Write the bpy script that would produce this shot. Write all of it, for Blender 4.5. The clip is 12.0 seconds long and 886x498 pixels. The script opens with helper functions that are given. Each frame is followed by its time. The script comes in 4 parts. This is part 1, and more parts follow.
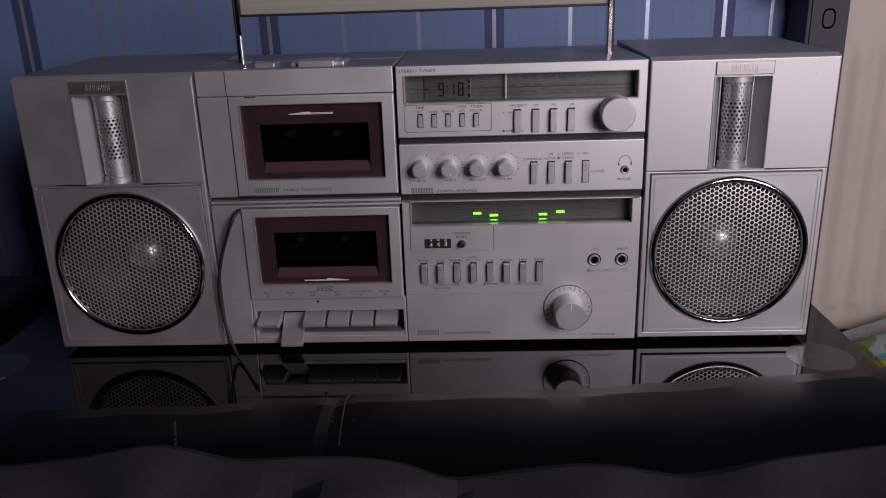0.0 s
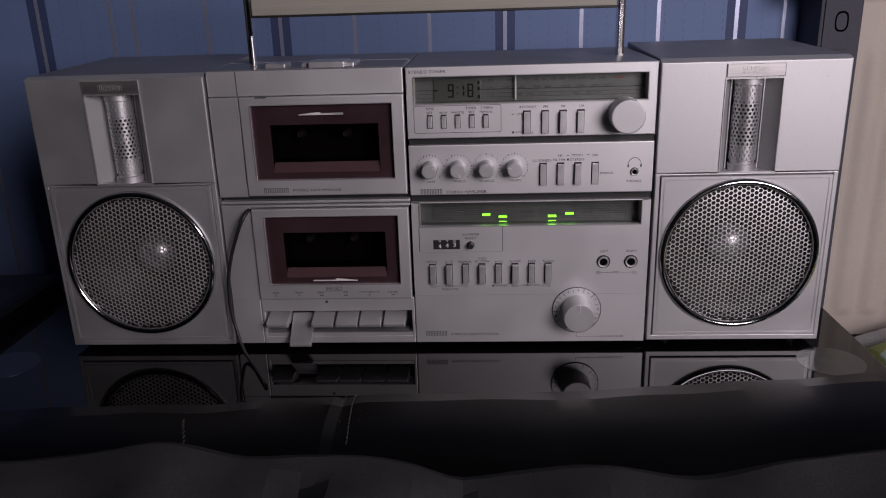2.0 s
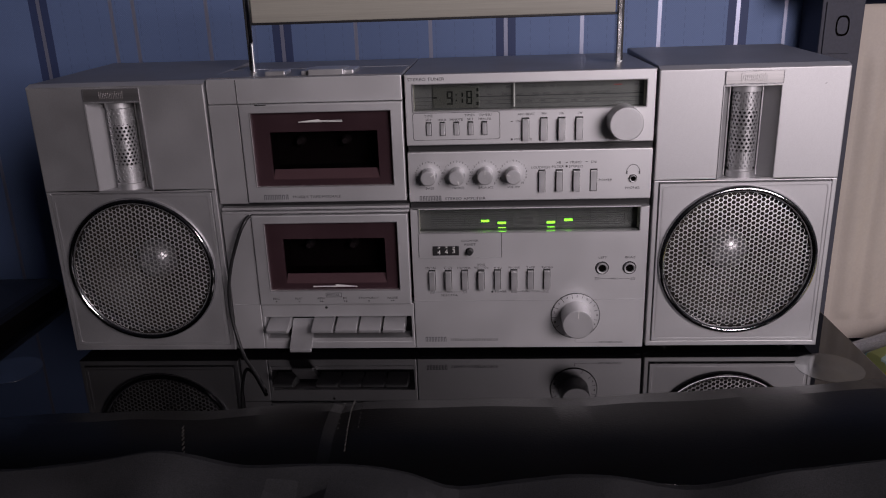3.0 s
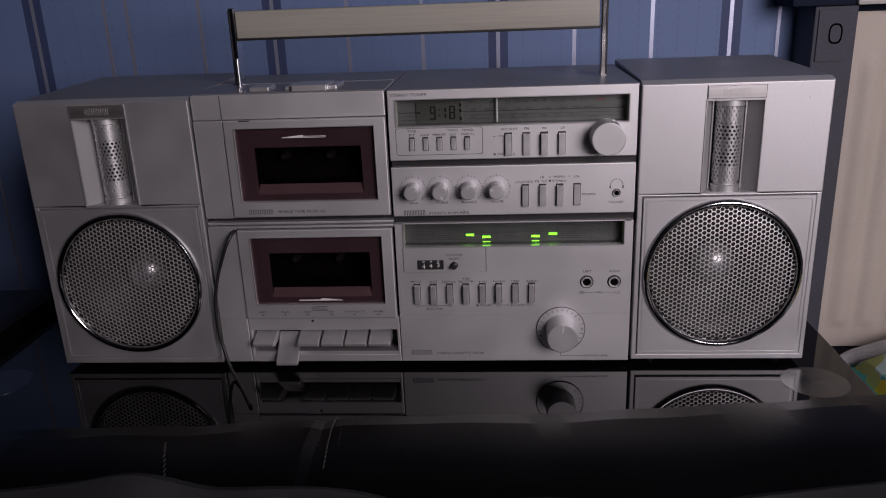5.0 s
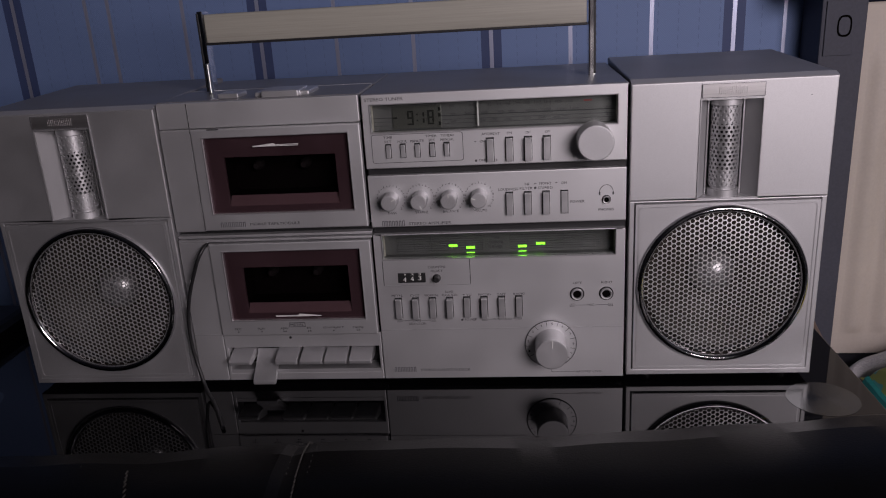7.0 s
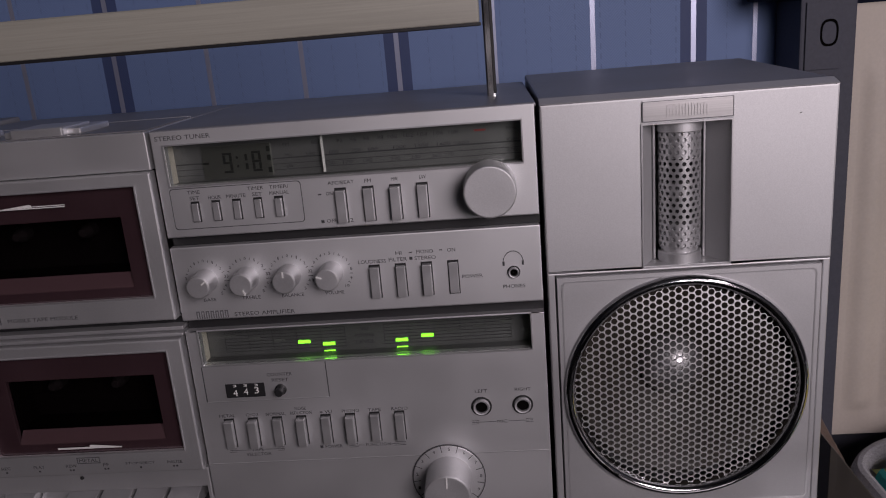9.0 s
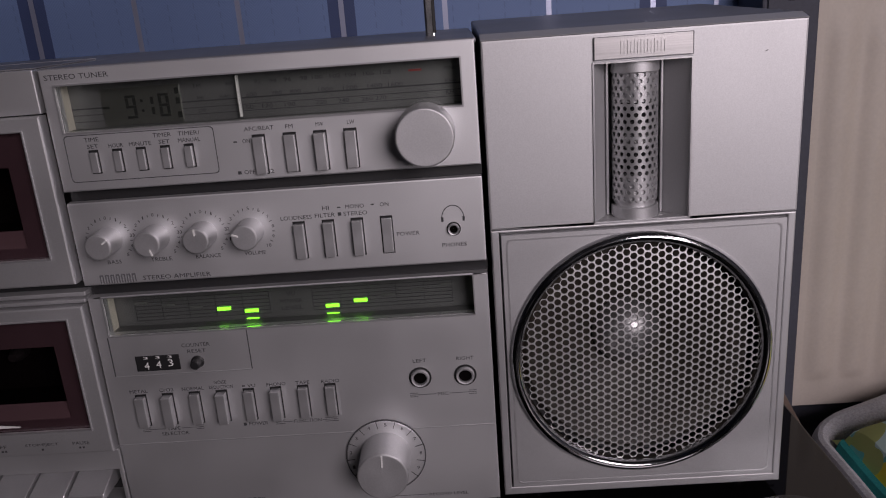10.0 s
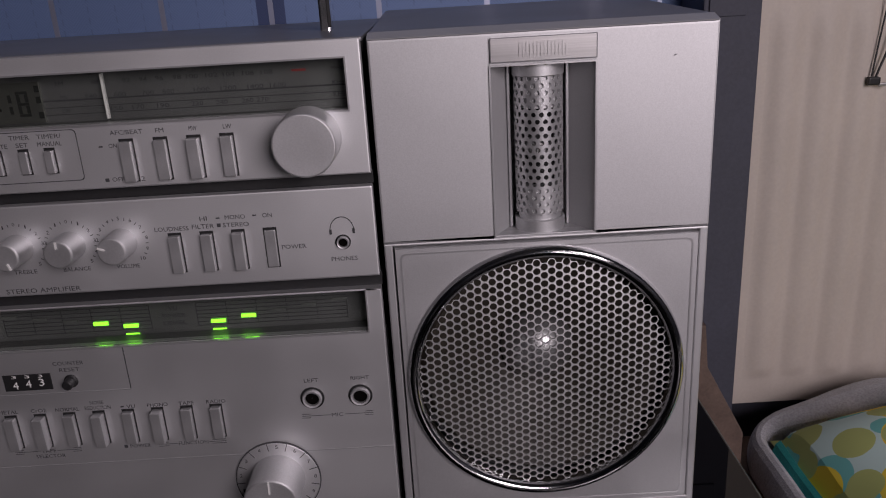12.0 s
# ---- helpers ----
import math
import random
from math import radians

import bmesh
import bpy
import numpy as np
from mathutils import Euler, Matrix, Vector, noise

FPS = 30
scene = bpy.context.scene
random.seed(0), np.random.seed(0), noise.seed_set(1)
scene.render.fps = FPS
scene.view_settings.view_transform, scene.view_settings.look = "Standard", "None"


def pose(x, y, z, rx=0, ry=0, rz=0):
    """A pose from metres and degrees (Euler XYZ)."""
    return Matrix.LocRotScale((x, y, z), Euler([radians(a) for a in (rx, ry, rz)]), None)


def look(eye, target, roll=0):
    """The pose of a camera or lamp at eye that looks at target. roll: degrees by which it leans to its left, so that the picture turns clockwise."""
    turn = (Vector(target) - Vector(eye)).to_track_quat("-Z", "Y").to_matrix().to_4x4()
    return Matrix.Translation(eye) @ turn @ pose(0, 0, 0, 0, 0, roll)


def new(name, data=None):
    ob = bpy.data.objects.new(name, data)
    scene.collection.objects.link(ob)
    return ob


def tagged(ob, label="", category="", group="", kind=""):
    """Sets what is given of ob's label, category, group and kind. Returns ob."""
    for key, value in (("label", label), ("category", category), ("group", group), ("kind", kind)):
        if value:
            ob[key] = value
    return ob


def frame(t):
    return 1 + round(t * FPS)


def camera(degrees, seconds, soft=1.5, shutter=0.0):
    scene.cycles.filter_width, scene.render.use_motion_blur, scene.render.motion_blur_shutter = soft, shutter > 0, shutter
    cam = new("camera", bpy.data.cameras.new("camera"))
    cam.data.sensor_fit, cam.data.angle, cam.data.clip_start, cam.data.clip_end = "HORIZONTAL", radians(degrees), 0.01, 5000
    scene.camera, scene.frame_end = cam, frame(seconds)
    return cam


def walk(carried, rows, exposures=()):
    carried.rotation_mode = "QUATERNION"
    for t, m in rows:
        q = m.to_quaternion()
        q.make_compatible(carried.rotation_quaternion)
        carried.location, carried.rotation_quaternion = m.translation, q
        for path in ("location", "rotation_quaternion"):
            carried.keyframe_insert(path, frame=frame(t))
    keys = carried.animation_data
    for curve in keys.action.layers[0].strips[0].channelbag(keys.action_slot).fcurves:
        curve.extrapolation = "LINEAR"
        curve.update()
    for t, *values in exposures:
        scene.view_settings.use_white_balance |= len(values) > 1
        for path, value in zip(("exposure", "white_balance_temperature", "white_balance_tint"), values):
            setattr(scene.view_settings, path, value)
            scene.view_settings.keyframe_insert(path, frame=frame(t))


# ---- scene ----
cam = camera(59.3, 12.0, soft=1.1)
PATH = [
    (0, (0.029, -0.688, 0.333), (-0.055, 1.205, -0.307), -1.9),
    (0.5, (0.029, -0.689, 0.333), (-0.058, 1.205, -0.304), -1.8),
    (1, (0.03, -0.689, 0.333), (-0.068, 1.204, -0.304), -1.8),
    (1.5, (0.031, -0.689, 0.332), (-0.075, 1.205, -0.302), -1.8),
    (2, (0.031, -0.689, 0.331), (-0.081, 1.206, -0.3), -1.8),
    (2.5, (0.031, -0.687, 0.331), (-0.085, 1.207, -0.302), -1.8),
    (3, (0.036, -0.689, 0.338), (-0.087, 1.205, -0.295), -1.9),
    (3.5, (0.042, -0.688, 0.348), (-0.085, 1.205, -0.285), -2.1),
    (5.5, (0.066, -0.683, 0.352), (-0.096, 1.206, -0.285), -2.4),
    (6, (0.07, -0.682, 0.351), (-0.104, 1.207, -0.282), -2.6),
    (6.5, (0.073, -0.678, 0.352), (-0.105, 1.211, -0.28), -2.9),
    (6.7, (0.078, -0.67, 0.354), (-0.107, 1.219, -0.277), -3.1),
    (8.3, (0.15, -0.454, 0.291), (-0.071, 1.415, -0.384), -4.6),
    (8.5, (0.153, -0.44, 0.294), (-0.053, 1.431, -0.381), -4.5),
    (9, (0.157, -0.433, 0.31), (0.009, 1.487, -0.228), -4.8),
    (9.5, (0.16, -0.414, 0.298), (0.073, 1.502, -0.269), -4.6),
    (10, (0.17, -0.394, 0.284), (0.108, 1.515, -0.31), -4.3),
    (10.5, (0.188, -0.37, 0.287), (0.142, 1.533, -0.328), -4.1),
    (11, (0.197, -0.362, 0.29), (0.179, 1.531, -0.353), -3.5),
    (11.5, (0.213, -0.362, 0.282), (0.196, 1.53, -0.365), -3.5),
    (12, (0.213, -0.361, 0.291), (0.208, 1.528, -0.366), -3.4),
]
walk(cam, [(t, look(eye, target, roll)) for t, eye, target, roll in PATH], exposures=[(0, 0.04), (6.5, -0.04), (8.5, -0.16), (10, -0.12), (12, -0.1)])


# ---------- light ----------
world = bpy.data.worlds.new("world")
world.use_nodes = True
scene.world = world
_bg = world.node_tree.nodes["Background"]
_sky = world.node_tree.nodes.new("ShaderNodeTexSky")
_sky.sky_type = "NISHITA"
_sky.sun_disc = False
_sky.sun_elevation, _sky.sun_rotation = radians(18), radians(100)
world.node_tree.links.new(_sky.outputs[0], _bg.inputs[0])
_bg.inputs[1].default_value = 0.05


def area_lamp(name, m, sx, sy, power, colour):
    data = bpy.data.lights.new(name, "AREA")
    data.shape, data.size, data.size_y, data.energy, data.color = "RECTANGLE", sx, sy, power, colour
    ob = new(name, data)
    ob.matrix_world = m
    return ob


area_lamp("window_daylight", look((0.8, -1.22, 0.63), (0.1, 0.0, 0.1)), 0.7, 0.64, 14.6, (1.0, 0.87, 0.93))


# ---------- materials ----------
def material(name, base, rough=0.5, metal=0.0, grain=0.0, grain_scale=400.0, stain=0.0, stain_scale=9.0, bump=0.0, rough_var=0.0,
             stretch=(1, 1, 1), ior=1.5, coat=0.0, sheen=0.0):
    m = bpy.data.materials.new(name)
    m.use_nodes = True
    nt = m.node_tree
    b = nt.nodes["Principled BSDF"]
    b.inputs["Base Color"].default_value = (*base, 1)
    b.inputs["Roughness"].default_value = rough
    b.inputs["Metallic"].default_value = metal
    b.inputs["IOR"].default_value = ior
    b.inputs["Coat Weight"].default_value = coat
    b.inputs["Sheen Weight"].default_value = sheen
    tc = nt.nodes.new("ShaderNodeTexCoord")
    mp = nt.nodes.new("ShaderNodeMapping")
    mp.inputs["Scale"].default_value = stretch
    nt.links.new(tc.outputs["Object"], mp.inputs[0])

    def noise_node(scale, detail):
        n = nt.nodes.new("ShaderNodeTexNoise")
        n.inputs["Scale"].default_value, n.inputs["Detail"].default_value = scale, detail
        nt.links.new(mp.outputs[0], n.inputs["Vector"])
        return n

    fine, broad = noise_node(grain_scale, 4), noise_node(stain_scale, 5)
    if grain or stain:
        mixed = None
        for node, amount in ((fine, grain), (broad, stain)):
            mr = nt.nodes.new("ShaderNodeMapRange")
            mr.inputs["From Min"].default_value, mr.inputs["From Max"].default_value = 0.3, 0.7
            mr.inputs["To Min"].default_value, mr.inputs["To Max"].default_value = 1 - amount, 1 + amount
            nt.links.new(node.outputs["Fac"], mr.inputs["Value"])
            if mixed is None:
                mixed = mr.outputs[0]
            else:
                mu = nt.nodes.new("ShaderNodeMath")
                mu.operation = "MULTIPLY"
                nt.links.new(mixed, mu.inputs[0]), nt.links.new(mr.outputs[0], mu.inputs[1])
                mixed = mu.outputs[0]
        vm = nt.nodes.new("ShaderNodeVectorMath")
        vm.operation = "SCALE"
        vm.inputs[0].default_value = base
        nt.links.new(mixed, vm.inputs["Scale"])
        nt.links.new(vm.outputs[0], b.inputs["Base Color"])
    if rough_var:
        mr = nt.nodes.new("ShaderNodeMapRange")
        mr.inputs["From Min"].default_value, mr.inputs["From Max"].default_value = 0.3, 0.7
        mr.inputs["To Min"].default_value, mr.inputs["To Max"].default_value = max(0.0, rough - rough_var), rough + rough_var
        nt.links.new(broad.outputs["Fac"], mr.inputs["Value"])
        nt.links.new(mr.outputs[0], b.inputs["Roughness"])
    if bump:
        bp = nt.nodes.new("ShaderNodeBump")
        bp.inputs["Strength"].default_value, bp.inputs["Distance"].default_value = 1.0, bump
        nt.links.new(fine.outputs["Fac"], bp.inputs["Height"])
        nt.links.new(bp.outputs[0], b.inputs["Normal"])
    return m


silver = material("silver_paint", (0.59, 0.59, 0.6), 0.56, 0.92, 0.06, 1800, 0.05, 14, 0.00002, 0.05)
panel_silver = material("silver_panel", (0.72, 0.72, 0.73), 0.54, 0.92, 0.05, 1800, 0.04, 14, 0.00002, 0.04)
silver_trim = material("silver_trim", (0.52, 0.52, 0.53), 0.36, 0.7, 0.04, 1800, 0.05, 20, 0.00001, 0.05)
silver_key = material("silver_key", (0.64, 0.64, 0.65), 0.42, 0.8, 0.04, 1500, 0.05, 60, 0.00001, 0.05)
knob_metal = material("turned_aluminium", (0.6, 0.6, 0.61), 0.54, 0.85, 0.05, 1200, 0.04, 40, 0.00001, 0.05)
top_grey = material("grey_top_plastic", (0.21, 0.21, 0.22), 0.4, 0.1, 0.06, 1500, 0.1, 12, 0.00002, 0.08)
silver_matte = material("silver_recess", (0.42, 0.42, 0.43), 0.5, 0.3, 0.04, 1500, 0.05, 20, 0.00001, 0.05)
chrome = material("chrome", (0.5, 0.5, 0.51), 0.13, 1.0, 0.03, 300, 0.06, 25, 0, 0.06)
arm_chrome = material("worn_chrome", (0.75, 0.75, 0.76), 0.17, 1.0, 0.04, 300, 0.06, 25, 0, 0.08)
catch_chrome = material("bright_chrome", (0.92, 0.92, 0.93), 0.3, 1.0, 0.03, 300, 0.05, 25)
grille_metal = material("grille_metal", (0.8, 0.8, 0.81), 0.47, 0.8, 0.05, 900, 0.06, 18, 0, 0.06)
sleeve_metal = material("sleeve_metal", (0.62, 0.62, 0.63), 0.4, 0.75, 0.05, 900, 0.06, 18, 0, 0.06)
brushed = material("brushed_aluminium", (0.46, 0.45, 0.45), 0.4, 0.9, 0.1, 300, 0.05, 20, 0.00002, 0.05, (0.03, 1, 6))
dark_gap = material("black_plastic", (0.015, 0.015, 0.016), 0.5, 0, 0.1, 600, 0.1, 20)
ink = material("dark_print", (0.05, 0.05, 0.055), 0.6, 0, 0.05, 900, 0.05, 90)
mark_grey = material("mark_grey", (0.16, 0.16, 0.17), 0.5, 0.3, 0.05, 900, 0.05, 90)
white_ink = material("white_print", (0.75, 0.75, 0.73), 0.5, 0, 0.04, 900, 0.05, 90)
red_ink = material("red_print", (0.35, 0.05, 0.05), 0.5, 0, 0.04, 900, 0.05, 90)
maroon = material("smoked_maroon_plastic", (0.062, 0.042, 0.047), 0.4, 0, 0.08, 700, 0.12, 25, 0, 0.1)
maroon_lip = material("maroon_lip", (0.12, 0.085, 0.09), 0.35, 0, 0.06, 700, 0.1, 25)
cavity = material("cassette_well", (0.004, 0.0035, 0.0035), 0.7, 0, 0.1, 500, 0.1, 30, ior=1.05)
hub_grey = material("hub_grey", (0.012, 0.012, 0.012), 0.4, 0, 0.05, 500, 0.1, 30)
scale_plate = material("scale_plate", (0.185, 0.188, 0.188), 0.42, 0.6, 0.06, 900, 0.1, 30, 0, 0.05)
lcd_mat = material("lcd_glass", (0.23, 0.235, 0.215), 0.35, 0.85, 0.03, 900, 0.06, 40)
lcd_dark = material("lcd_segment", (0.025, 0.027, 0.025), 0.85, 0, 0.03, 900, 0.05, 40, ior=1.05)
# bright reflection on the metallic well walls, put into a cream colour
well_sheen = material("well_wall_sheen", (0.62, 0.59, 0.5), 0.45, 0, 0.05, 700, 0.08, 40)
cone_mat = material("paper_cone", (0.034, 0.028, 0.02), 0.6, 0, 0.12, 500, 0.2, 30, 0.00005, 0.1)
cap_mat = material("dust_cap", (0.45, 0.45, 0.45), 0.33, 0.9, 0.05, 500, 0.08, 40)
handle_mat = material("handle_plastic", (0.36, 0.35, 0.3), 0.5, 0, 0.07, 90, 0.06, 12, 0.00006, 0.06, (0.25, 1, 14))
black_glass = material("black_glass", (0.002, 0.002, 0.0025), 0.02, 0, 0.1, 300, 0.3, 5, 0, 0.008, ior=1.44)
glass_edge = material("glass_edge", (0.12, 0.16, 0.15), 0.15, 0, 0.05, 200, 0.1, 20)
leather = material("black_leather", (0.0022, 0.002, 0.002), 0.34, 0, 0.15, 700, 0.25, 7, 0.00014, 0.05, ior=1.33)
thread = material("thread", (0.045, 0.042, 0.039), 0.8, 0, 0.1, 900, 0.1, 90)
fleece = material("grey_fleece", (0.027, 0.0275, 0.029), 0.95, 0, 0.3, 1500, 0.3, 14, 0.0004, 0.02, ior=1.2)
slate = material("slate_paint", (0.068, 0.071, 0.095), 0.7, 0, 0.08, 300, 0.12, 9, 0.0001, 0.06)
navy = material("navy_paint", (0.016, 0.021, 0.042), 0.8, 0, 0.08, 300, 0.12, 9, 0.0001, 0.06, ior=1.2)
sill_mat = material("sill_paint", (0.62, 0.6, 0.6), 0.4, 0, 0.03, 400, 0.08, 12, 0.00005, 0.06)
radiator_mat = material("radiator_enamel", (0.6, 0.54, 0.48), 0.6, 0, 0.03, 300, 0.05, 8, 0.00005, 0.06)
# unseen walls and ceiling: dimness of a larger room put into dark colours
low_bounce_paint = material("low_bounce_paint", (0.045, 0.047, 0.06), 0.8, 0, 0.05, 200, 0.08, 3, 0.0002, 0.05)
low_bounce_ceiling = material("low_bounce_ceiling", (0.14, 0.14, 0.14), 0.85, 0, 0.04, 200, 0.06, 3, 0.0002, 0.05)
carpet = material("brown_carpet", (0.1, 0.075, 0.06), 0.95, 0, 0.3, 260, 0.2, 5, 0.002)
wood = material("brown_wood", (0.15, 0.105, 0.085), 0.7, 0, 0.12, 60, 0.2, 8, 0.0001, 0.05, (6, 0.5, 6))
plush = material("grey_plush", (0.42, 0.42, 0.45), 0.95, 0, 0.2, 500, 0.2, 20, 0.001, 0.02, sheen=0.4)
rubber = material("black_rubber", (0.012, 0.012, 0.013), 0.42, 0, 0.1, 500, 0.1, 50, 0, 0.1)


def glowing(name, colour, strength):
    m = bpy.data.materials.new(name)
    m.use_nodes = True
    b = m.node_tree.nodes["Principled BSDF"]
    b.inputs["Base Color"].default_value = (0.05, 0.1, 0.03, 1)
    b.inputs["Emission Color"].default_value = (*colour, 1)
    b.inputs["Emission Strength"].default_value = strength
    return m


led_green = glowing("led_green", (0.25, 1.0, 0.03), 3.2)
led_off = material("led_unlit", (0.11, 0.115, 0.11), 0.35, 0, 0.05, 700, 0.05, 50)


def clear_pane(name, tint, gloss):
    """A thin clear pane: mostly see-through, with a mirror-like share."""
    m = bpy.data.materials.new(name)
    m.use_nodes = True
    nt = m.node_tree
    nt.nodes.clear()
    out, mix = nt.nodes.new("ShaderNodeOutputMaterial"), nt.nodes.new("ShaderNodeMixShader")
    tr, gl, fr = nt.nodes.new("ShaderNodeBsdfTransparent"), nt.nodes.new("ShaderNodeBsdfGlossy"), nt.nodes.new("ShaderNodeFresnel")
    tr.inputs[0].default_value = (*tint, 1)
    gl.inputs["Roughness"].default_value = 0.04
    fr.inputs["IOR"].default_value = gloss
    nt.links.new(fr.outputs[0], mix.inputs[0])
    nt.links.new(tr.outputs[0], mix.inputs[1]), nt.links.new(gl.outputs[0], mix.inputs[2])
    nt.links.new(mix.outputs[0], out.inputs[0])
    return m


clear = clear_pane("clear_acrylic", (0.88, 0.9, 0.88), 1.45)
smoked = clear_pane("smoked_acrylic", (0.78, 0.7, 0.72), 1.28)


def wallpaper_material():
    """Blue paper with a herringbone weave, thin foil stripes and, at every third one, a dark blue band."""
    m = bpy.data.materials.new("blue_wallpaper")
    m.use_nodes = True
    nt = m.node_tree
    b = nt.nodes["Principled BSDF"]
    tc, sep = nt.nodes.new("ShaderNodeTexCoord"), nt.nodes.new("ShaderNodeSeparateXYZ")
    nt.links.new(tc.outputs["Object"], sep.inputs[0])

    def op(kind, a, v=None, w=None):
        n = nt.nodes.new("ShaderNodeMath")
        n.operation = kind
        for i, k in enumerate((a, v, w)):
            if k is None:
                continue
            if isinstance(k, (int, float)):
                n.inputs[i].default_value = k
            else:
                nt.links.new(k, n.inputs[i])
        return n.outputs[0]

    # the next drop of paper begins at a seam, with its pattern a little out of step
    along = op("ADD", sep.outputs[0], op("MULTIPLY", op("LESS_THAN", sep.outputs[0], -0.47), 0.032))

    def stripe(offset, period, half):
        """1 within half of the line that repeats every period."""
        d = op("ABSOLUTE", op("SUBTRACT", op("MODULO", op("ADD", along, 20 * period - offset + period / 2), period), period / 2))
        return op("LESS_THAN", d, half)

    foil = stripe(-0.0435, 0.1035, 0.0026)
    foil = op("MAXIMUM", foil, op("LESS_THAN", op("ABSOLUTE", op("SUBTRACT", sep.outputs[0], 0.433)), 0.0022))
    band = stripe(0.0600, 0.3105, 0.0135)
    zig = op("ABSOLUTE", op("SUBTRACT", op("FRACT", op("MULTIPLY", sep.outputs[0], 38.6)), 0.5))
    weave = op("FRACT", op("ADD", op("MULTIPLY", sep.outputs[2], 330.0), op("MULTIPLY", zig, 9.0)))
    weave = op("GREATER_THAN", weave, 0.5)
    dash = op("MULTIPLY", stripe(-0.01, 0.0259, 0.0006), op("GREATER_THAN", op("FRACT", op("MULTIPLY", sep.outputs[2], 95.0)), 0.45))
    ns = nt.nodes.new("ShaderNodeTexNoise")
    ns.inputs["Scale"].default_value, ns.inputs["Detail"].default_value = 7, 6
    nt.links.new(tc.outputs["Object"], ns.inputs["Vector"])

    def mix(fac, a, c):
        n = nt.nodes.new("ShaderNodeMix")
        n.data_type = "RGBA"
        if isinstance(fac, (int, float)):
            n.inputs[0].default_value = fac
        else:
            nt.links.new(fac, n.inputs[0])
        for i, k in ((6, a), (7, c)):
            if isinstance(k, tuple):
                n.inputs[i].default_value = (*k, 1)
            else:
                nt.links.new(k, n.inputs[i])
        return n.outputs[2]

    blue = mix(ns.outputs["Fac"], (0.165, 0.245, 0.46), (0.2, 0.29, 0.53))
    blue = mix(op("MULTIPLY", weave, 0.22), blue, (0.1, 0.15, 0.32))
    blue = mix(op("MULTIPLY", dash, 0.28), blue, (0.04, 0.06, 0.15))
    col = mix(band, blue, (0.055, 0.08, 0.19))
    col = mix(foil, col, (0.47, 0.5, 0.66))
    nt.links.new(col, b.inputs["Base Color"])
    nt.links.new(op("MULTIPLY", foil, 0.55), b.inputs["Metallic"])
    nt.links.new(op("SUBTRACT", 0.62, op("MULTIPLY", foil, 0.24)), b.inputs["Roughness"])
    bp = nt.nodes.new("ShaderNodeBump")
    bp.inputs["Distance"].default_value, bp.inputs["Strength"].default_value = 0.0001, 0.6
    nt.links.new(weave, bp.inputs["Height"])
    nt.links.new(bp.outputs[0], b.inputs["Normal"])
    return m


wallpaper = wallpaper_material()


def cushion_material():
    """Teal cloth with rounded yellow, pale and green blots."""
    m = bpy.data.materials.new("printed_cotton")
    m.use_nodes = True
    nt = m.node_tree
    b = nt.nodes["Principled BSDF"]
    b.inputs["Roughness"].default_value = 0.85
    tc = nt.nodes.new("ShaderNodeTexCoord")
    col = None
    for scale, thr, colour, seed in ((20, 0.46, (0.2, 0.58, 0.54), 3.1), (15, 0.47, (0.92, 0.7, 0.06), 0.0), (21, 0.38, (0.52, 0.58, 0.2), 7.7)):
        mp = nt.nodes.new("ShaderNodeMapping")
        mp.inputs["Location"].default_value = (seed, seed * 1.7, 0)
        vo = nt.nodes.new("ShaderNodeTexVoronoi")
        vo.inputs["Scale"].default_value = scale
        vo.feature = "SMOOTH_F1"
        vo.inputs["Smoothness"].default_value = 0.3
        nt.links.new(tc.outputs["Object"], mp.inputs[0]), nt.links.new(mp.outputs[0], vo.inputs["Vector"])
        lt = nt.nodes.new("ShaderNodeMath")
        lt.operation = "LESS_THAN"
        lt.inputs[1].default_value = thr
        nt.links.new(vo.outputs["Distance"], lt.inputs[0])
        mx = nt.nodes.new("ShaderNodeMix")
        mx.data_type = "RGBA"
        nt.links.new(lt.outputs[0], mx.inputs[0])
        if col is None:
            mx.inputs[6].default_value = (0.66, 0.86, 0.8, 1)
        else:
            nt.links.new(col, mx.inputs[6])
        mx.inputs[7].default_value = (*colour, 1)
        col = mx.outputs[2]
    nt.links.new(col, b.inputs["Base Color"])
    ns = nt.nodes.new("ShaderNodeTexNoise")
    ns.inputs["Scale"].default_value = 600
    bp = nt.nodes.new("ShaderNodeBump")
    bp.inputs["Distance"].default_value = 0.00012
    nt.links.new(tc.outputs["Object"], ns.inputs["Vector"])
    nt.links.new(ns.outputs["Fac"], bp.inputs["Height"]), nt.links.new(bp.outputs[0], b.inputs["Normal"])
    return m


printed = cushion_material()
teal = material("teal_cotton", (0.03, 0.34, 0.32), 0.85, 0, 0.1, 500, 0.12, 20, 0.0005)


# ---------- mesh helpers ----------
def mesh_of(name, bm, mat, smooth=True, sharp=13.5):
    me = bpy.data.meshes.new(name)
    bmesh.ops.recalc_face_normals(bm, faces=bm.faces)
    bm.to_mesh(me)
    bm.free()
    me.materials.append(mat)
    if smooth:
        me.shade_smooth()
        me.set_sharp_from_angle(angle=radians(sharp))
    return me


def thing(name, base, label, category, group="", kind=""):
    """An Empty at the base of a thing."""
    ob = new(name)
    ob.empty_display_size = 0.02
    ob.location = base
    return tagged(ob, label, category, group, kind)


def part(name, bm, mat, parent=None, label="", smooth=True, at=None):
    """Links a bmesh (or a ready mesh) as one object under a thing or part."""
    me = bm if isinstance(bm, bpy.types.Mesh) else mesh_of(name, bm, mat, smooth)
    ob = new(name, me)
    if parent is not None:
        ob.parent = parent
        ob.matrix_parent_inverse = Matrix.Translation(parent.location).inverted()
